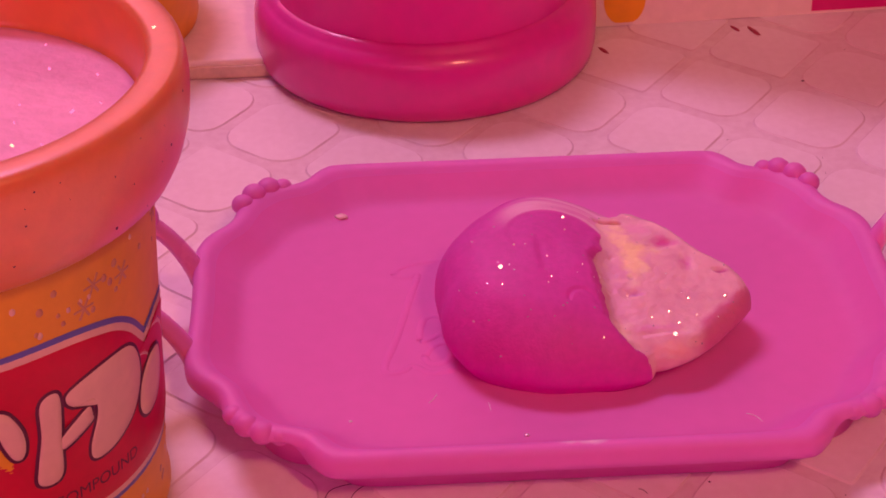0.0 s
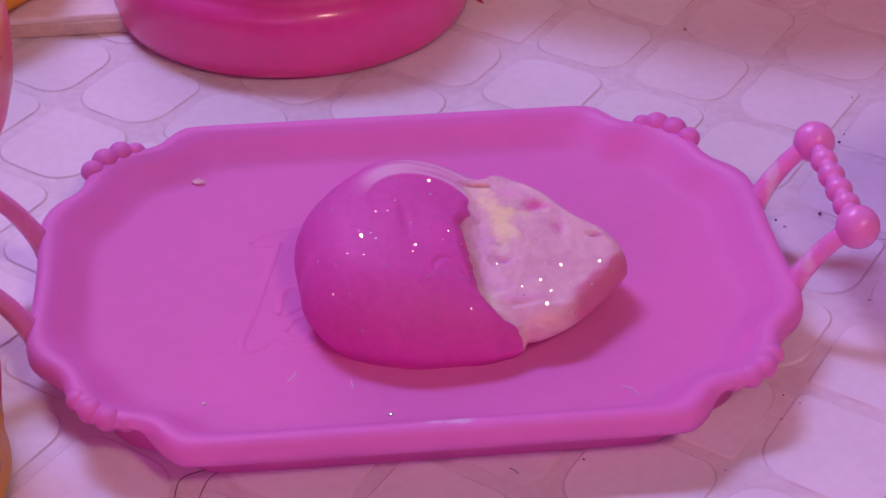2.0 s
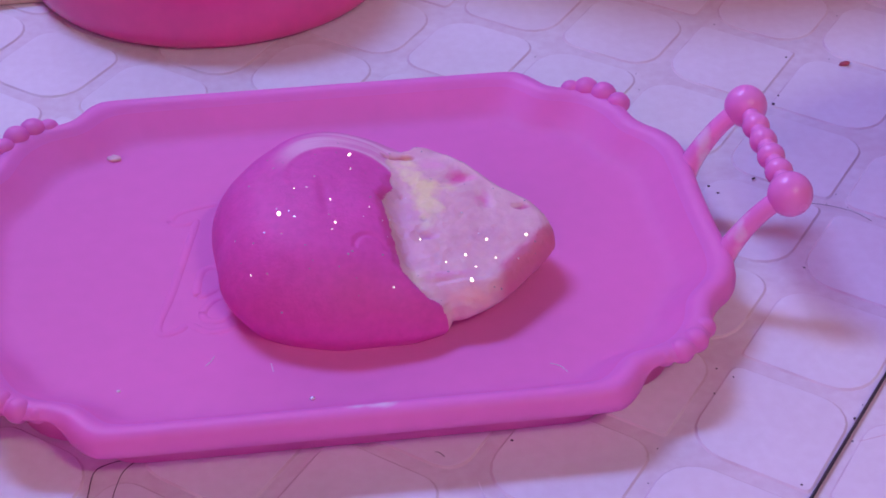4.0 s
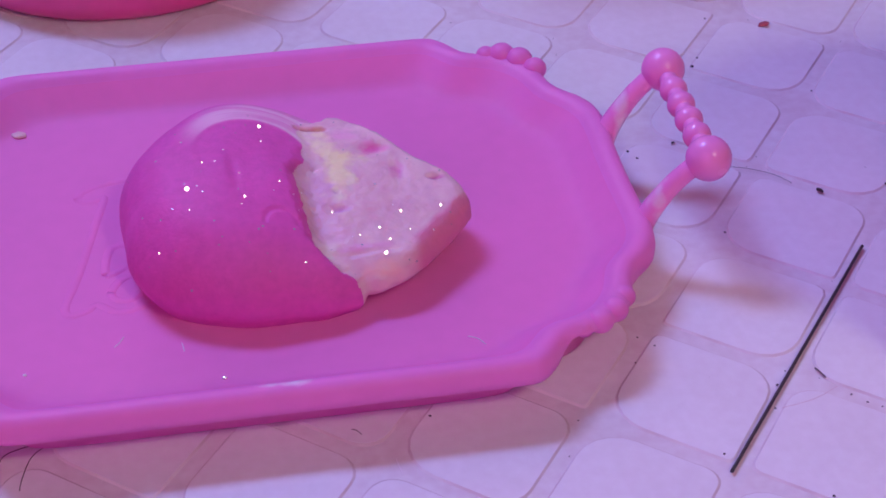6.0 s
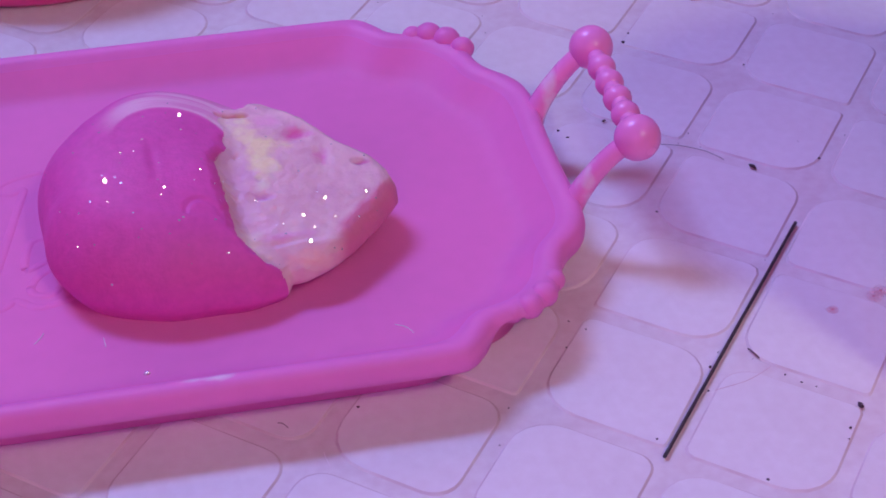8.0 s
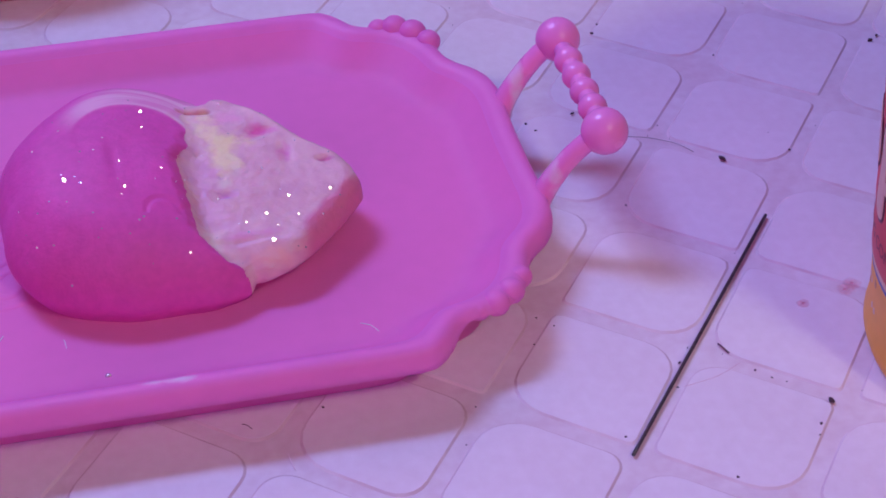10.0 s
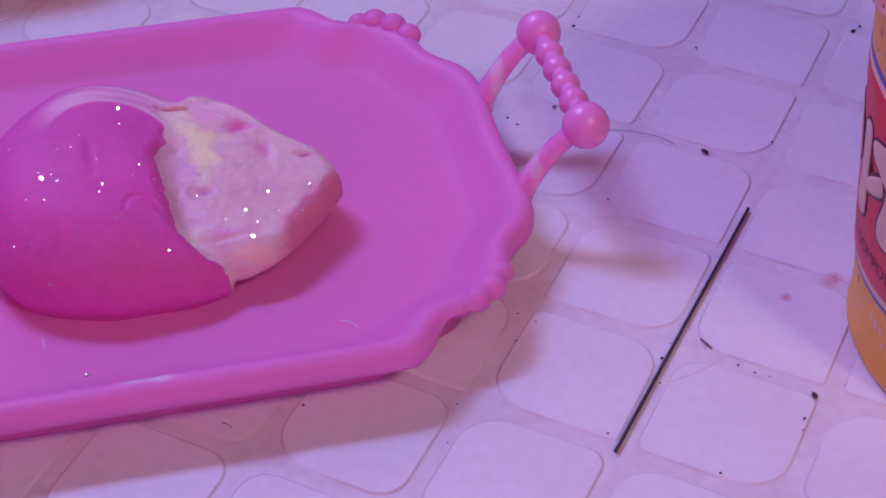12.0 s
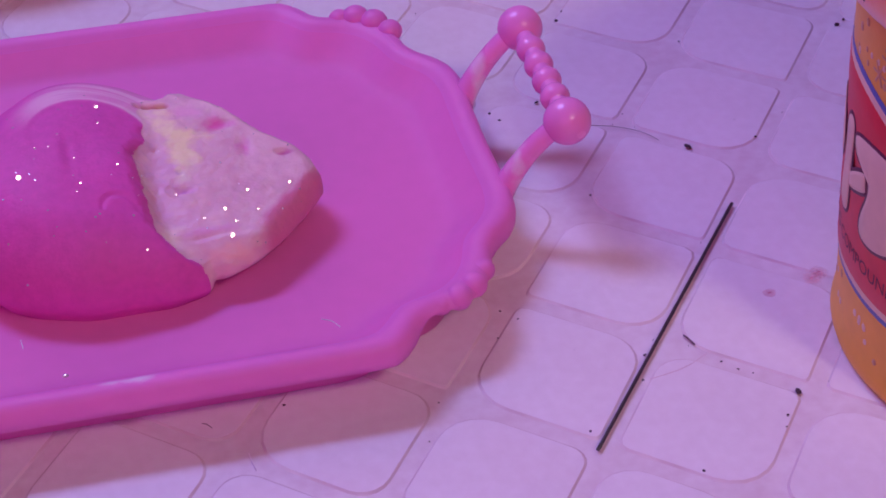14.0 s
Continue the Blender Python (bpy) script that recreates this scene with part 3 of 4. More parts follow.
def grow(loop, d):
    """An outline in degrees and millimetres, made larger by d millimetres."""
    n, out = len(loop), []
    for i in range(n):
        (a0, z0), (a1, z1) = loop[i - 1], loop[(i + 1) % n]
        t = Vector(((a1 - a0) * 0.58, z1 - z0)).normalized()
        out.append((loop[i][0] + t.y * d / 0.58, loop[i][1] - t.x * d))
    return out


def round_loop(pts, per=5):
    return [(p.x, p.y) for p in smooth_loop([(a, z, 0) for a, z in pts], per)]


def build_can():
    can = empty("dough_can", 0, 0, 0, 0, label="yellow dough can with orange lid and red label", category="can", group="dough cans")
    bm = bmesh.new()
    prof = [(CAN_R0 - 4, 0.0), (CAN_R0 - 1.0, 0.0), (CAN_R0 + 0.3, 0.5), (CAN_R0 + 0.7, 1.6), (CAN_R0 + 0.5, 3.0), (can_r(4.5), 4.5)]
    prof += [(can_r(z), z) for z in (8, 14, 24, 34, 44, 54, 60, 66)] + [(CAN_R1 - 3, 66.4)]
    lathe(bm, prof, 96, True, True)
    body = part("body", bm, YELLOW, can, "yellow printed can body")
    bm = bmesh.new()
    R = 41.2
    prof = [(34.6, 61.0), (36.4, 61.1), (38.2, 62.6), (39.7, 65.6), (R - 0.4, 69.5), (R, 73.0), (R + 0.1, 76.0), (R - 0.1, 78.2), (R - 0.4, 79.4), (R - 0.8, 80.1), (R - 1.4, 80.4),
            (R - 2.4, 80.55), (R - 4.8, 80.65), (R - 5.6, 80.3), (R - 6.2, 79.2), (R - 6.7, 71.0), (R - 7.4, 69.6), (R - 10, 69.3)]
    lathe(bm, prof, 96, True, True)
    lid = part("lid", bm, LID, can, "orange snap-on lid with raised rim")
    bm = bmesh.new()
    lathe(bm, [(R - 6.9, 69.5), (R - 7.5, 70.1), (R - 8.5, 69.95), (R - 20, 69.8), (4, 69.8)], 72, False, True)
    part("recess_film", bm, FILM, lid, "pale pink dough film in the recess")
    rg = random.Random(8)
    bm = bmesh.new()
    for _ in range(70):
        q, a, w = rg.uniform(3, R - 9), rg.uniform(0, 6.28), rg.uniform(0.1, 0.24)
        c, d = Vector((q * math.cos(a), q * math.sin(a), 70.15)), rg.uniform(0, 6.28)
        if rg.random() < 0.25:
            c = Vector((rg.uniform(R - 5, R - 2) * math.cos(a), rg.uniform(R - 5, R - 2) * math.sin(a), 80.85))
        # tipped so that most of them catch the front lamp
        fx, fy, fz = rg.choice(((0.75, -0.29, 0.57), (0.64, -0.57, 0.5)))
        nrm = Vector((fx + rg.uniform(-0.05, 0.05), fy + rg.uniform(-0.05, 0.05), fz)).normalized()
        u = nrm.cross(Vector((math.cos(d), math.sin(d), 0.2))).normalized()
        v = nrm.cross(u)
        u, v = u * w * rg.uniform(1, 2.0), v * w
        bm.faces.new([bm.verts.new((c + p) * MM) for p in (u + v, v - u, -u - v, u - v)])
    tagged(part("glitter", bm, GLITTER, lid, "glitter flakes stuck in the recess", smooth=False), kind="stuff")
    bm = bmesh.new()
    for _ in range(150):
        a, z, w = rg.uniform(0, 6.28), rg.uniform(65, 78.5), rg.choice((0.1, 0.14, 0.18, 0.26))
        q = (39.7 + (z - 65.6) * 0.23 if z < 69.5 else R - 0.4 + (z - 69.5) * 0.11 if z < 73 else R + 0.05) + 0.04
        c = Vector((q * math.cos(a), q * math.sin(a), z))
        u = Vector((-math.sin(a), math.cos(a), 0))
        bm.faces.new([bm.verts.new((c + (u * math.cos(j * 1.257) + Vector((0, 0, 1)) * math.sin(j * 1.257)) * w) * MM) for j in range(5)])
    tagged(part("specks", bm, DARK, lid, "tiny dark specks on the side of the lid", smooth=False), kind="stuff")
    red = round_loop([(-62, 30), (-58, 38), (-50, 42), (-35, 45.6), (-16, 46.8), (0, 46.8), (13, 45.0), (21, 42.2), (27, 38.4), (29.5, 37.0), (32, 37.6), (40, 38.6), (50, 37.2),
                      (58, 33), (61, 26), (55, 19), (42, 16), (20, 15.4), (0, 15.4), (-20, 15.4), (-42, 16), (-56, 21)][::-1])
    for nm, dd, m, lift in (("blue_border", 2.1, BLUE, 0.16), ("cream_border", 1.2, CREAM, 0.24), ("red_panel", 0.0, RED, 0.32)):
        bm = bmesh.new()
        wrap(bm, grow(red, dd), lift)
        part(nm, bm, m, body)
    # plain rounded shapes in place of the maker's mark
    shapes = [[(-9.5, 38.6), (-6, 40), (-3.8, 38.4), (-4.6, 31), (-5.2, 25), (-8.5, 23.6), (-12.2, 24.6), (-11.6, 28), (-10, 33)],
              [(-21, 39.4), (-17.6, 39.0), (-14.6, 35.4), (-14.2, 32.2), (-15.6, 30.4), (-18, 31.0), (-20.4, 35)],
              [(-4.4, 31.4), (3.8, 34.4), (5.4, 32.6), (4.6, 31.4), (-3.6, 29.2), (-5, 30)],
              [(-1.8, 38.6), (8, 40.2), (19.5, 40), (24.6, 37), (25.4, 32), (21, 27), (12, 24.2), (5, 24.2), (4, 27), (7, 32), (6, 35.4), (-0.6, 36)],
              [(34, 33.6), (39, 32.6), (40, 28), (36, 24.4), (28.6, 23.6), (24.8, 26.2), (26, 30.6), (30, 33)]]
    shapes += [[(-34, 39), (-28, 38.6), (-25, 34), (-26, 26), (-30, 24), (-35, 27), (-36.5, 34)],
              [(-50, 37), (-43, 38), (-40, 34), (-41, 26), (-45, 24), (-50, 27), (-52, 33)]]
    for sh in shapes:
        lp = round_loop(sh[::-1], 5)
        bm = bmesh.new()
        wrap(bm, grow(lp, 0.55), 0.40, (1.0, 0.98, 0.6, 0.3, 0.02))
        part("dark_outline", bm, DARK, body)
        bm = bmesh.new()
        wrap(bm, lp, 0.48, (1.0, 0.98, 0.6, 0.3, 0.02))
        part("cream_shape", bm, CREAM, body)
    # small printed words under them
    curve = bpy.data.curves.new("words", "FONT")
    curve.body, curve.size, curve.align_x = "MODELING COMPOUND", 3.0, "CENTER"
    tmp = bpy.data.objects.new("words", curve)
    scene.collection.objects.link(tmp)
    bpy.context.view_layer.update()
    me = bpy.data.meshes.new_from_object(tmp)
    bpy.data.objects.remove(tmp)
    bm = bmesh.new()
    bm.from_mesh(me)
    bpy.data.meshes.remove(me)
    for v in bm.verts:
        a, z = radians(-8.0 + v.co.x * 1.75), 18.6 + v.co.y
        r = can_r(z) + 0.36
        v.co = Vector((r * math.cos(a), r * math.sin(a), z)) * MM
    part("small_print", bm, DARK, body, "small dark printed words", smooth=False)
    # printed stars and dots
    rg = random.Random(4)
    bm = bmesh.new()
    for _ in range(150):
        a = rg.uniform(-180, 180)
        z = rg.choice((rg.uniform(49.8, 58), rg.uniform(5, 11.8), rg.uniform(5, 58) if abs(a) > 75 else rg.uniform(50.5, 57)))
        if rg.random() < 0.16:
            for j in range(3):
                c, s2 = math.cos(j * math.pi / 3), math.sin(j * math.pi / 3)
                pts = [(a + (c * u - s2 * v) / 0.58, z + s2 * u + c * v) for u, v in ((-1.9, -0.2), (1.9, -0.2), (1.9, 0.2), (-1.9, 0.2))]
                wrap(bm, pts, 0.08 + 0.02 * j, (1.0, 0.9, 0.1))
        else:
            rr = rg.uniform(0.35, 0.65)
            wrap(bm, [(a + rr * math.cos(j * math.pi / 4) / 0.58, z + rr * 1.2 * math.sin(j * math.pi / 4)) for j in range(8)], 0.08, (1.0, 0.9, 0.1))
    pale = bmesh.new()
    for _ in range(110):
        a, w, z = rg.uniform(-180, 180), rg.uniform(0.4, 0.65), rg.choice((rg.uniform(49.8, 58.5), rg.uniform(4.5, 12)))
        for dx in {0.0, rg.choice((0.0, 1.6))}:
            wrap(pale, [(a + dx / 0.58 + w * 0.8 * math.cos(j * math.pi / 4) / 0.58, z + w * 1.1 * math.sin(j * math.pi / 4)) for j in range(8)], 0.1, (1.0, 0.8, 0.1))
    tagged(part("dot_print", pale, CREAM, body, "pale raised printed dots"), kind="stuff")
    tagged(part("star_print", bm, MAUVE, body, "mauve printed stars and dots"), kind="stuff")
    return can


can_a = build_can()
can_a.matrix_world = pose(-96.9 * MM, -46.0 * MM, 0, 0, 0, -48.5)
can_b = copy_thing(can_a, pose(138.3 * MM, -65.6 * MM, 0, 0, 0, 175.0))
tagged(can_b, "yellow dough can with red label beside the pencil lead")

# ---- the magenta cup behind the tray ----
def build_cup():
    cup = empty("magenta_tub", -12.0, 115.0, 0, 0, label="round glossy magenta plastic tub with a stepped rim", category="tub")
    bm = bmesh.new()
    lathe(bm, [(34, 0), (36.2, 0.2), (36.4, 10), (36.0, 15.0), (35.6, 17.0), (34.9, 18.5), (34.0, 26), (32.5, 33), (29, 38), (20, 41), (6, 42)], 96, True, True)
    part("body", bm, CUP, cup)
    bm = bmesh.new()
    lathe(bm, [(36.0, 0.3), (38.6, 0.5), (39.6, 1.6), (40.1, 4), (40.2, 8), (40.1, 11.5), (39.7, 13.6), (38.9, 15.1), (37.8, 16.0), (36.9, 16.6), (36.4, 17.6), (35.2, 18.0)], 96)
    part("base_ring", bm, CUP, cup, "thick glossy base ring")
    return cup


build_cup()

# ---- things at the back ----
def build_back_box():
    b = empty("toy_box", 11, 121.0, 0, 2.6, label="cream cardboard toy box with magenta and yellow print", category="box")
    bm = bmesh.new()
    # the unseen top is made up: height and slanted corner shape the table's shadow
    sides = [(0, 0), (230, 0), (230, 116), (36, 116), (0, 46)]
    rings(bm, [[(x, y, z) for x, z in sides] for y in (0, 60)], True, True)
    bmesh.ops.recalc_face_normals(bm, faces=bm.faces)
    part("carton", bm, BOARD, b, smooth=False)
    bm = bmesh.new()
    box(bm, 72, -0.25, 0.8, 229, 0.1, 115)
    part("print_panel", bm, MAGENTA, b, smooth=False)
    bm = bmesh.new()
    lp = smooth_loop([(20.4, 0, 12), (20.6, 0, 5), (22.6, 0, 1.4), (25.5, 0, 0.9), (28.4, 0, 1.4), (30.4, 0, 5), (30.6, 0, 12), (30.6, 0, 30), (25.5, 0, 36), (20.4, 0, 30)], 5)
    rings(bm, [[(p.x, 0.1, p.z) for p in lp], [(p.x, -0.3, p.z) for p in lp]], False, True)
    part("yellow_badge", bm, YELLOW, b, "yellow rounded print", smooth=False)
    return b


build_back_box()
bm = bmesh.new()
box(bm, -150, 103.5, 0, -35, 180, 4.5, 0.6)
card = tagged(part("card_sheet", bm, BOARD, smooth=False), label="cream card slab with a brown edge behind the tray", category="card")
bm = bmesh.new()
box(bm, -149.5, 102.7, 0.1, -35.5, 103.6, 3.2, 0.3)
part("edge_strip", bm, KRAFT, card, "brown cut edge", smooth=False)


def build_low_tub():
    tub = empty("yellow_tub", -98.0, 127.0, 4.5, 0, label="low round yellow plastic tub standing on the cream card slab", category="tub")
    bm = bmesh.new()
    lathe(bm, [(26, 0), (30.6, 0.0), (31.8, 0.8), (32.2, 2.4), (32.0, 4.2), (32.4, 6.0), (33.0, 15.0), (33.2, 17.0), (32.6, 18.0), (31.6, 18.0), (31.0, 16.0), (30.6, 4.0), (12, 3.4)], 80, True, True)
    part("body", bm, YELLOW, tub)
    bm = bmesh.new()
    lathe(bm, [(32.6, 17.2), (34.0, 17.0), (34.4, 18.2), (34.0, 19.4), (32.8, 19.6), (31.8, 18.4), (32.6, 17.2)], 80)
    part("rolled_rim", bm, YELLOW, tub)
    return tub


build_low_tub()

# ---- the pencil lead ----
bm = bmesh.new()
tube(bm, [(65.5 + 38.3 * k / 24, -73.4 + 49.0 * k / 24, 0.29) for k in range(25)], [0.29 * (1 + 0.1 * noise.noise(Vector((k * 0.9, 3, 1)))) for k in range(25)], 10)
tagged(part("pencil_lead", bm, BLACK), label="thin black pencil lead lying along a joint", category="pencil lead")

# ---- crumbs, hairs and stains on the sheet and the tray ----
CRUMB = mat("dark_crumb", (0.07, 0.04, 0.05), 0.7, 0.2, 900, 300, 0.2, 3000)
REDCRUMB = mat("red_crumb", (0.55, 0.10, 0.13), 0.6, 0.2, 900, 300, 0.2, 3000)
HAIR = mat("hair", (0.10, 0.05, 0.06), 0.5, 0.1, 900, 300, 0.0)
FLUFF = mat("white_fibre", (0.90, 0.84, 0.86), 0.7, 0.05, 900, 300, 0.0)
PINKHAIR = mat("pink_hair", (0.74, 0.52, 0.54), 0.5, 0.1, 600, 200, 0.0)
STAIN = mat("red_stain", (0.93, 0.30, 0.38), 0.5, 0.1, 600, 200, 0.0)
rc = random.Random(21)


def crumb(x, y, size, material=None, long=1.0, z=0.0, turn=None, label="tiny dark crumb on the tiled sheet"):
    bm = bmesh.new()
    bmesh.ops.create_icosphere(bm, subdivisions=2, radius=1.0)
    seed = rc.random() * 50
    for v in bm.verts:
        k = 1 + 0.5 * noise.noise(v.co * 1.3 + Vector((seed, 0, 0)))
        v.co = Vector((v.co.x * long * k, v.co.y * k, max(v.co.z * 0.5 * k, -0.35))) * size * MM
    ob = part("crumb", bm, material or CRUMB)
    ob.matrix_world = pose(x * MM, y * MM, (z + 0.33 * size) * MM, 0, 0, rc.uniform(0, 180) if turn is None else turn)
    return tagged(ob, label, "crumb", "crumbs")


few = ((102.5, -7.1, 0.75, 1.7), (97.1, -69.2, 0.7, 1.8), (72.8, 11.4, 0.42, 1), (92.7, 37.7, 0.5, 1.2), (78.3, -55.9, 0.4, 1.2), (24.8, -52.7, 0.36, 1),
       (78.4, -80.9, 0.4, 1), (142.1, 22.6, 0.7, 1.4), (72.8, 89.0, 0.5, 1.3), (114.6, -7.3, 0.35, 1.2), (112.2, 24.8, 0.32, 1), (93.8, -73.4, 0.34, 1.4),
       (92.7, -75.6, 0.25, 1), (88.7, -60.1, 0.28, 1.2))
more = ((90.5, -62.3, 0.26, 1.3), (76.3, -61.0, 0.3, 1), (82.5, -15.9, 0.34, 1), (68.0, -9.3, 0.3, 1),
       (65.7, -69.3, 0.3, 1.2), (92.3, -63.7, 0.24, 1), (144.0, 24.0, 0.4, 1.5), (46.4, -58.0, 0.22, 1), (60.4, -40.5, 0.28, 1.2), (62.5, -43.0, 0.25, 1),
       (58.4, -46.5, 0.22, 1.4), (81.6, 12.6, 0.42, 1.8), (73.9, 9.0, 0.3, 1.6), (94.6, 40.6, 0.3, 2.0), (100.5, 55, 0.3, 1.5))
for x, y, size, long in few + more:
    crumb(x, y, size * 0.6, None, long)
for x, y, size, long, turn in ((111.2, 50.4, 0.8, 1.4, 10), (67.0, 115.6, 0.62, 4.2, 112), (62.8, 117.6, 0.5, 3.4, 118), (29.6, 108.8, 0.55, 3.2, 115)):
    crumb(x, y, size, REDCRUMB, long, 0, turn, "tiny reddish crumb on the tiled sheet")
crumb(-34.2, 28.4, 0.9, PALE, 1.5, 5.8, -20, "small cream dough crumb on the tray")
crumb(-5.0, -44.9, 0.42, GLITTER, 1.0, 5.8, 0, "tiny white crumb on the tray")
crumb(-34.4, -38.6, 0.3, FLUFF, 1.0, 5.8, 0, "tiny white crumb on the tray")


def strand(name, pts, r, material, label, category):
    bm = bmesh.new()
    P = [Vector(p) for p in pts]
    path = []
    for a, b, c, d in zip([P[0]] + P, P, P[1:], P[2:] + [P[-1]]):
        for k in range(6):
            t = k / 6
            path.append(0.5 * ((2 * b) + (c - a) * t + (2 * a - 5 * b + 4 * c - d) * t * t + (3 * b - a - 3 * c + d) * t ** 3))
    tube(bm, path + [P[-1]], r, 6)
    return tagged(part(name, bm, material), label, category)


strand("hair", [(-39.9, -57.0, 0.1), (-39.6, -54.5, 0.1), (-38.7, -50.1, 0.1), (-36.1, -48.5, 0.12), (-31.0, -47.6, 0.1)], 0.07, HAIR, "thin dark hair lying on the tiled sheet", "hair")
strand("hair", [(-36.2, -57.5, 0.1), (-35.8, -55.0, 0.1), (-34.4, -50.7, 0.1), (-32.0, -48.4, 0.1), (-28.5, -46.5, 0.1)], 0.07, HAIR, "thin dark hair lying on the tiled sheet", "hair")
strand("hair", [(84.5, 4.4, 0.1), (90.0, 2.8, 0.1), (93.1, 1.4, 0.12), (96.4, -1.0, 0.1), (98.4, -4.0, 0.1)], 0.045, HAIR, "thin dark hair lying on the tiled sheet", "hair")
strand("hair", [(12.7, -53.6, 0.1), (13.3, -53.9, 0.2), (14.0, -54.9, 0.1)], 0.06, HAIR, "tiny curled dark hair on the tiled sheet", "hair")
strand("hair", [(77.3, -61.1, 0.04), (82.9, -60.0, 0.04), (87.2, -57.9, 0.04)], 0.035, PINKHAIR, "fine pinkish hair lying on the tiled sheet", "hair")
strand("fibre", [(85.3, -53.2, 0.15), (85.7, -54.2, 0.2), (86.2, -55.6, 0.12)], 0.13, HAIR, "short dark fibre on the tiled sheet", "fibre")
strand("fibre", [(18.2, -61.3, 0.1), (18.3, -62.8, 0.15), (18.6, -64.6, 0.1)], 0.08, FLUFF, "short white fibre on the tiled sheet", "fibre")
for pts in ([(-10.6, -35.3), (-10.5, -36.2), (-10.4, -37.4)], [(-20.8, -34.4), (-20.0, -33.5), (-19.3, -32.2)], [(32.7, -42.1), (34.1, -43.0), (35.0, -44.6)]):
    strand("fibre", [(x, y, TRAY_FLOOR + 0.06) for x, y in pts], 0.075, FLUFF, "short white fibre lying in the tray", "fibre")


def stain(x, y, r, material):
    bm = bmesh.new()
    seed = rc.random() * 40
    r *= 1.8
    ring = [(r * (1 + 0.35 * noise.noise(Vector((math.cos(k) * 1.2, math.sin(k) * 1.2, seed)))) * math.cos(k),
             r * (1 + 0.35 * noise.noise(Vector((math.cos(k) * 1.2, math.sin(k) * 1.2, seed)))) * math.sin(k)) for k in [j * math.pi / 12 for j in range(24)]]
    rings(bm, [[(a, b, 0.004) for a, b in ring], [(a * 0.6, b * 0.6, 0.02) for a, b in ring], [(a * 0.1, b * 0.1, 0.022) for a, b in ring]], False, True)
    ob = part("stain", bm, material)
    ob.matrix_world = pose(x * MM, y * MM, 0)
    return tagged(ob, "small faint red dough smear on the sheet", "stain")


def fade_out(m, radius):
    """Let a smear thin out from its middle to nothing at the radius, unevenly."""
    nt = m.node_tree
    n, ln = nt.nodes, nt.links
    tc = n.new("ShaderNodeTexCoord")
    le = n.new("ShaderNodeVectorMath")
    le.operation = "LENGTH"
    nz = n.new("ShaderNodeTexNoise")
    nz.inputs["Scale"].default_value = 1600
    ad = n.new("ShaderNodeMath")
    ad.operation = "MULTIPLY_ADD"
    ad.inputs[1].default_value = radius * 0.9
    mr = n.new("ShaderNodeMapRange")
    mr.inputs["From Min"].default_value, mr.inputs["From Max"].default_value = radius * 1.5, radius * 0.35
    mr.inputs["To Max"].default_value = 0.5
    ln.new(tc.outputs["Object"], le.inputs[0])
    ln.new(tc.outputs["Object"], nz.inputs["Vector"])
    ln.new(nz.outputs["Fac"], ad.inputs[0])
    ln.new(le.outputs["Value"], ad.inputs[2])
    ln.new(ad.outputs[0], mr.inputs["Value"])
    ln.new(mr.outputs["Result"], n["Principled BSDF"].inputs["Alpha"])


fade_out(STAIN, 1.6 * MM)
stain(109.0, -45.4, 1.3, STAIN)
stain(110.6, -44.3, 0.9, STAIN)
stain(101.4, -47.1, 0.6, STAIN)

rs = random.Random(33)
bm = bmesh.new()
for _ in range(170):
    u, v = rs.uniform(-4, 6), rs.uniform(-5, 6)
    if rs.random() < 0.7:
        u = round(u) + rs.choice((-1, 1)) * rs.uniform(0.02, 0.07)
    if rs.random() < 0.3:
        v = round(v) + rs.choice((-1, 1)) * rs.uniform(0.02, 0.07)
    x, y = 81.4 + 18.04 * u + 14.90 * v, -53.6 - 15.91 * u + 19.69 * v
    if ((x - 2) / 72) ** 4 + ((y + 8) / 55) ** 4 < 1 or x > 125:
        continue
    r = rs.choice((0.06, 0.07, 0.08, 0.1, 0.15))
    o, turn = [Vector((x + rs.uniform(1, 1.6) * r * math.cos(j * 1.05), y + rs.uniform(0.6, 1.2) * r * math.sin(j * 1.05), 0)) for j in range(6)], Vector((x, y, r * 0.8 + 0.02))
    base, tip = [bm.verts.new((p + Vector((0, 0, -0.2))) * MM) for p in o], bm.verts.new(turn * MM)
    for j in range(6):
        bm.faces.new((base[j], base[(j + 1) % 6], tip))
tagged(part("dust_specks", bm, CRUMB), "scattered dark dust specks on the tiled sheet", "dust", kind="stuff")

# ---- the tiles of the sheet ----
# the sheet is stretched a little: its rows do not cross quite square
ALONG, ACROSS, ORIGIN = Vector((18.04, -15.91)), Vector((14.90, 19.69)), Vector((81.4, -53.6))
PITCH = 24.2


def tile_mesh(radii, half=10.85):
    out = []
    for (cx, cy), r, a0 in zip(((-1, -1), (1, -1), (1, 1), (-1, 1)), radii, (180, 270, 0, 90)):
        seg = 5 if r > 2 else 2
        for k in range(seg + 1):
            a = radians(a0 + 90 * k / seg)
            out.append((cx * (half - r) + r * math.cos(a), cy * (half - r) + r * math.sin(a)))
    bm = bmesh.new()
    lo = [bm.verts.new((x * MM, y * MM, -0.26 * MM)) for x, y in out]
    hi = [bm.verts.new((x * (1 - 0.36 / half) * MM, y * (1 - 0.36 / half) * MM, 0)) for x, y in out]
    n = len(out)
    for k in range(n):
        f = bm.faces.new((lo[k], lo[(k + 1) % n], hi[(k + 1) % n], hi[k]))
        f.material_index = 1
    bm.faces.new(hi)
    me = bpy.data.meshes.new("tile")
    bm.to_mesh(me)
    bm.free()
    me.materials.append(TILE)
    me.materials.append(GRIME)
    return me


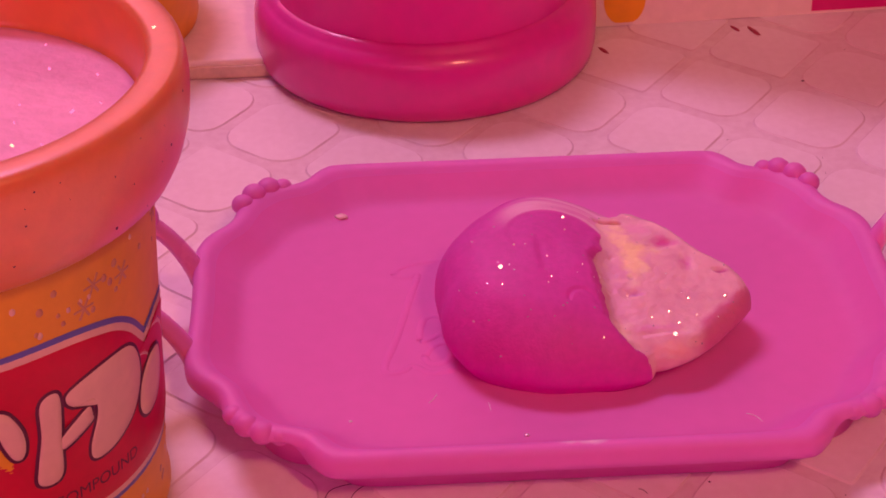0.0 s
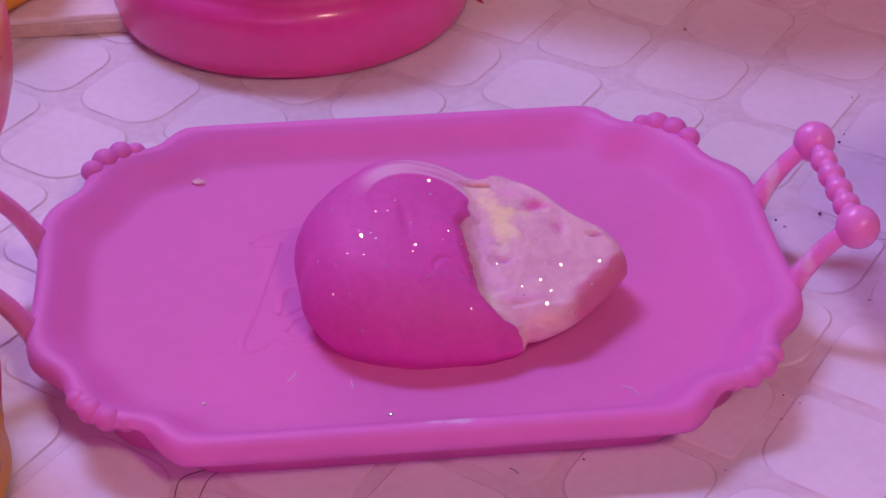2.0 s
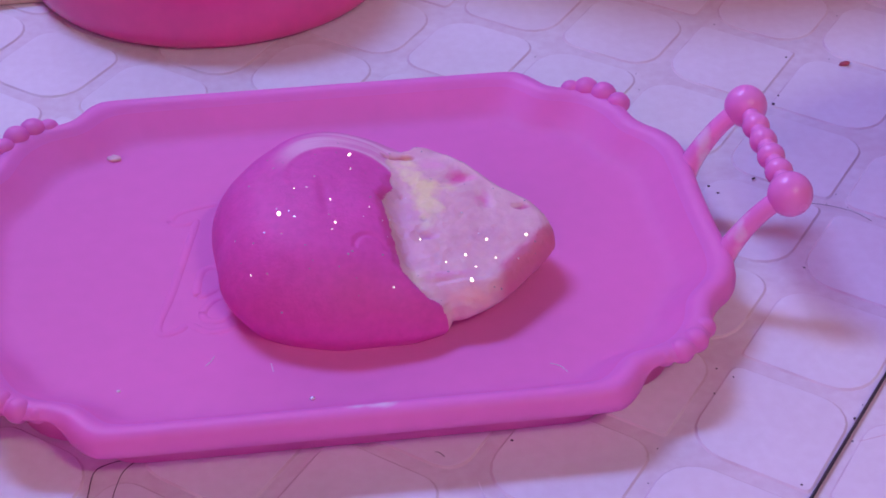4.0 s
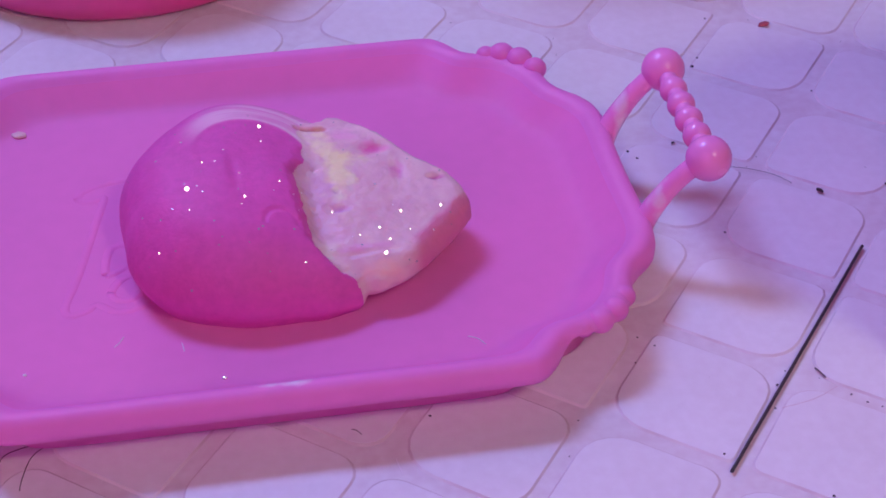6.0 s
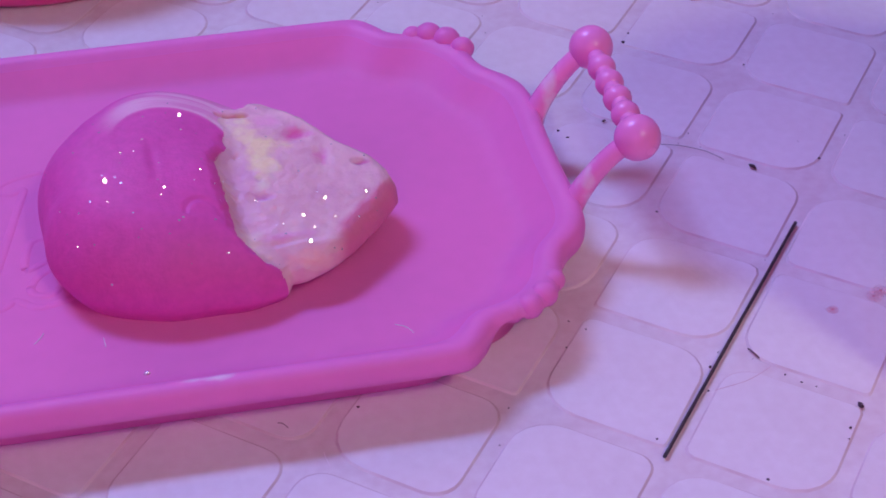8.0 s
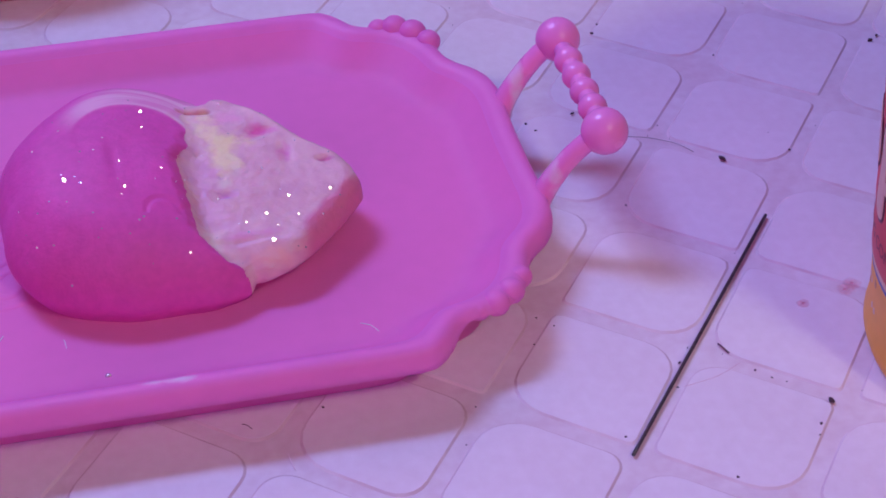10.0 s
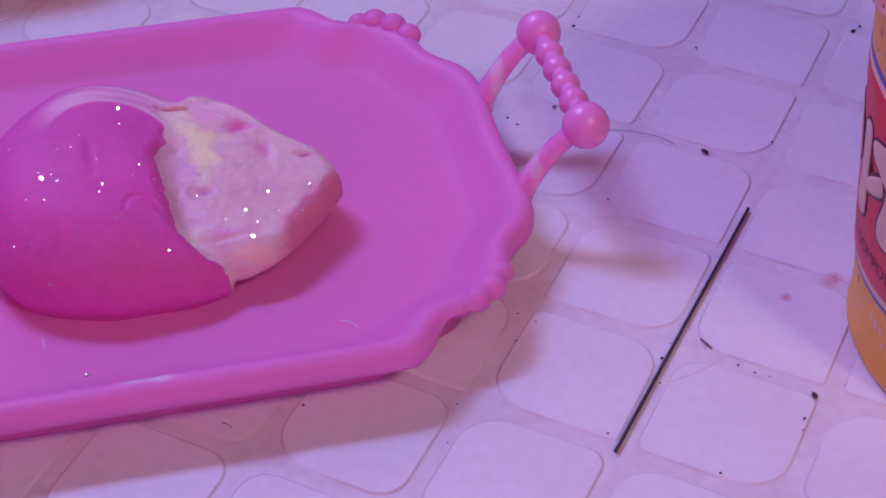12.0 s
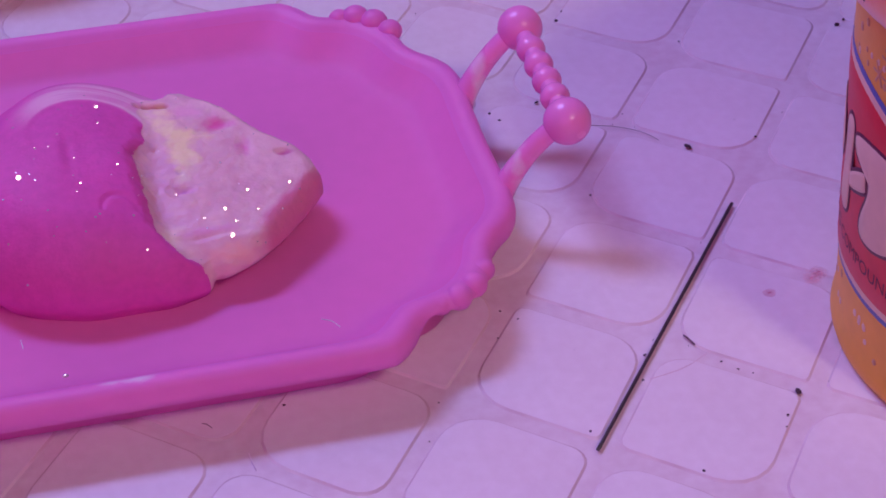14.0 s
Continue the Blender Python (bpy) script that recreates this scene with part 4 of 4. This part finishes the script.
rng = random.Random(5)
VARIANTS = [tile_mesh([rng.choice((1.0, 4.5, 6.0, 7.5, 7.0)) for _ in range(4)]) for _ in range(14)]
KNOWN = {(0, -1): (1.5, 7, 1.5, 5), (0, 0): (6, 0.8, 5, 1.5), (0, 1): (2, 1.5, 4, 7), (0, 2): (5, 4, 3, 2), (-1, -1): (7, 1, 6, 1.5), (-1, 0): (0.8, 6.5, 2, 6), (-1, -2): (4, 4, 3, 7),
         (-1, 1): (7, 0.8, 5, 2), (-1, 2): (2, 7, 1, 6), (-1, 3): (6, 0.8, 3, 3), (-2, 2): (6, 1.5, 5, 2), (-2, 3): (1, 7, 2, 5), (-2, 1): (4, 7, 1.5, 5), (-2, -1): (3, 0.8, 6, 5),
         (-3, -1): (5, 7, 5, 4), (1, 0): (1, 6, 4, 2)}
rest = []
for i in range(-19, 18):
    for j in range(-19, 18):
        c = ORIGIN + ALONG * (i + 0.5) + ACROSS * (j + 0.5)
        if abs(c.x) > 425 or abs(c.y) > 395:
            continue
        me = tile_mesh(KNOWN[(i, j)]) if (i, j) in KNOWN else rng.choice(VARIANTS)
        spin = pose(0, 0, 0, 0, 0, 0 if (i, j) in KNOWN else 90 * rng.randrange(4))
        m = Matrix(((ALONG.x / PITCH, ACROSS.x / PITCH, 0, c.x * MM), (ALONG.y / PITCH, ACROSS.y / PITCH, 0, c.y * MM), (0, 0, 1, 0), (0, 0, 0, 1))) @ spin
        if -150 < c.x < 190 and -130 < c.y < 175:
            ob = new("tile", me)
            ob.parent = tabletop
            ob.matrix_parent_inverse = m
        else:
            rest.append((me, m))
verts, faces, idx = [], [], []
for me, m in rest:
    o = len(verts)
    verts += [m @ v.co for v in me.vertices]
    faces += [[o + k for k in p.vertices] for p in me.polygons]
    idx += [p.material_index for p in me.polygons]
me = bpy.data.meshes.new("far_tiles")
me.from_pydata(verts, [], faces)
me.materials.append(TILE)
me.materials.append(GRIME)
for p, k in zip(me.polygons, idx):
    p.material_index = k
far = new("far_tiles", me)
far.parent = tabletop
tagged(far, kind="stuff")
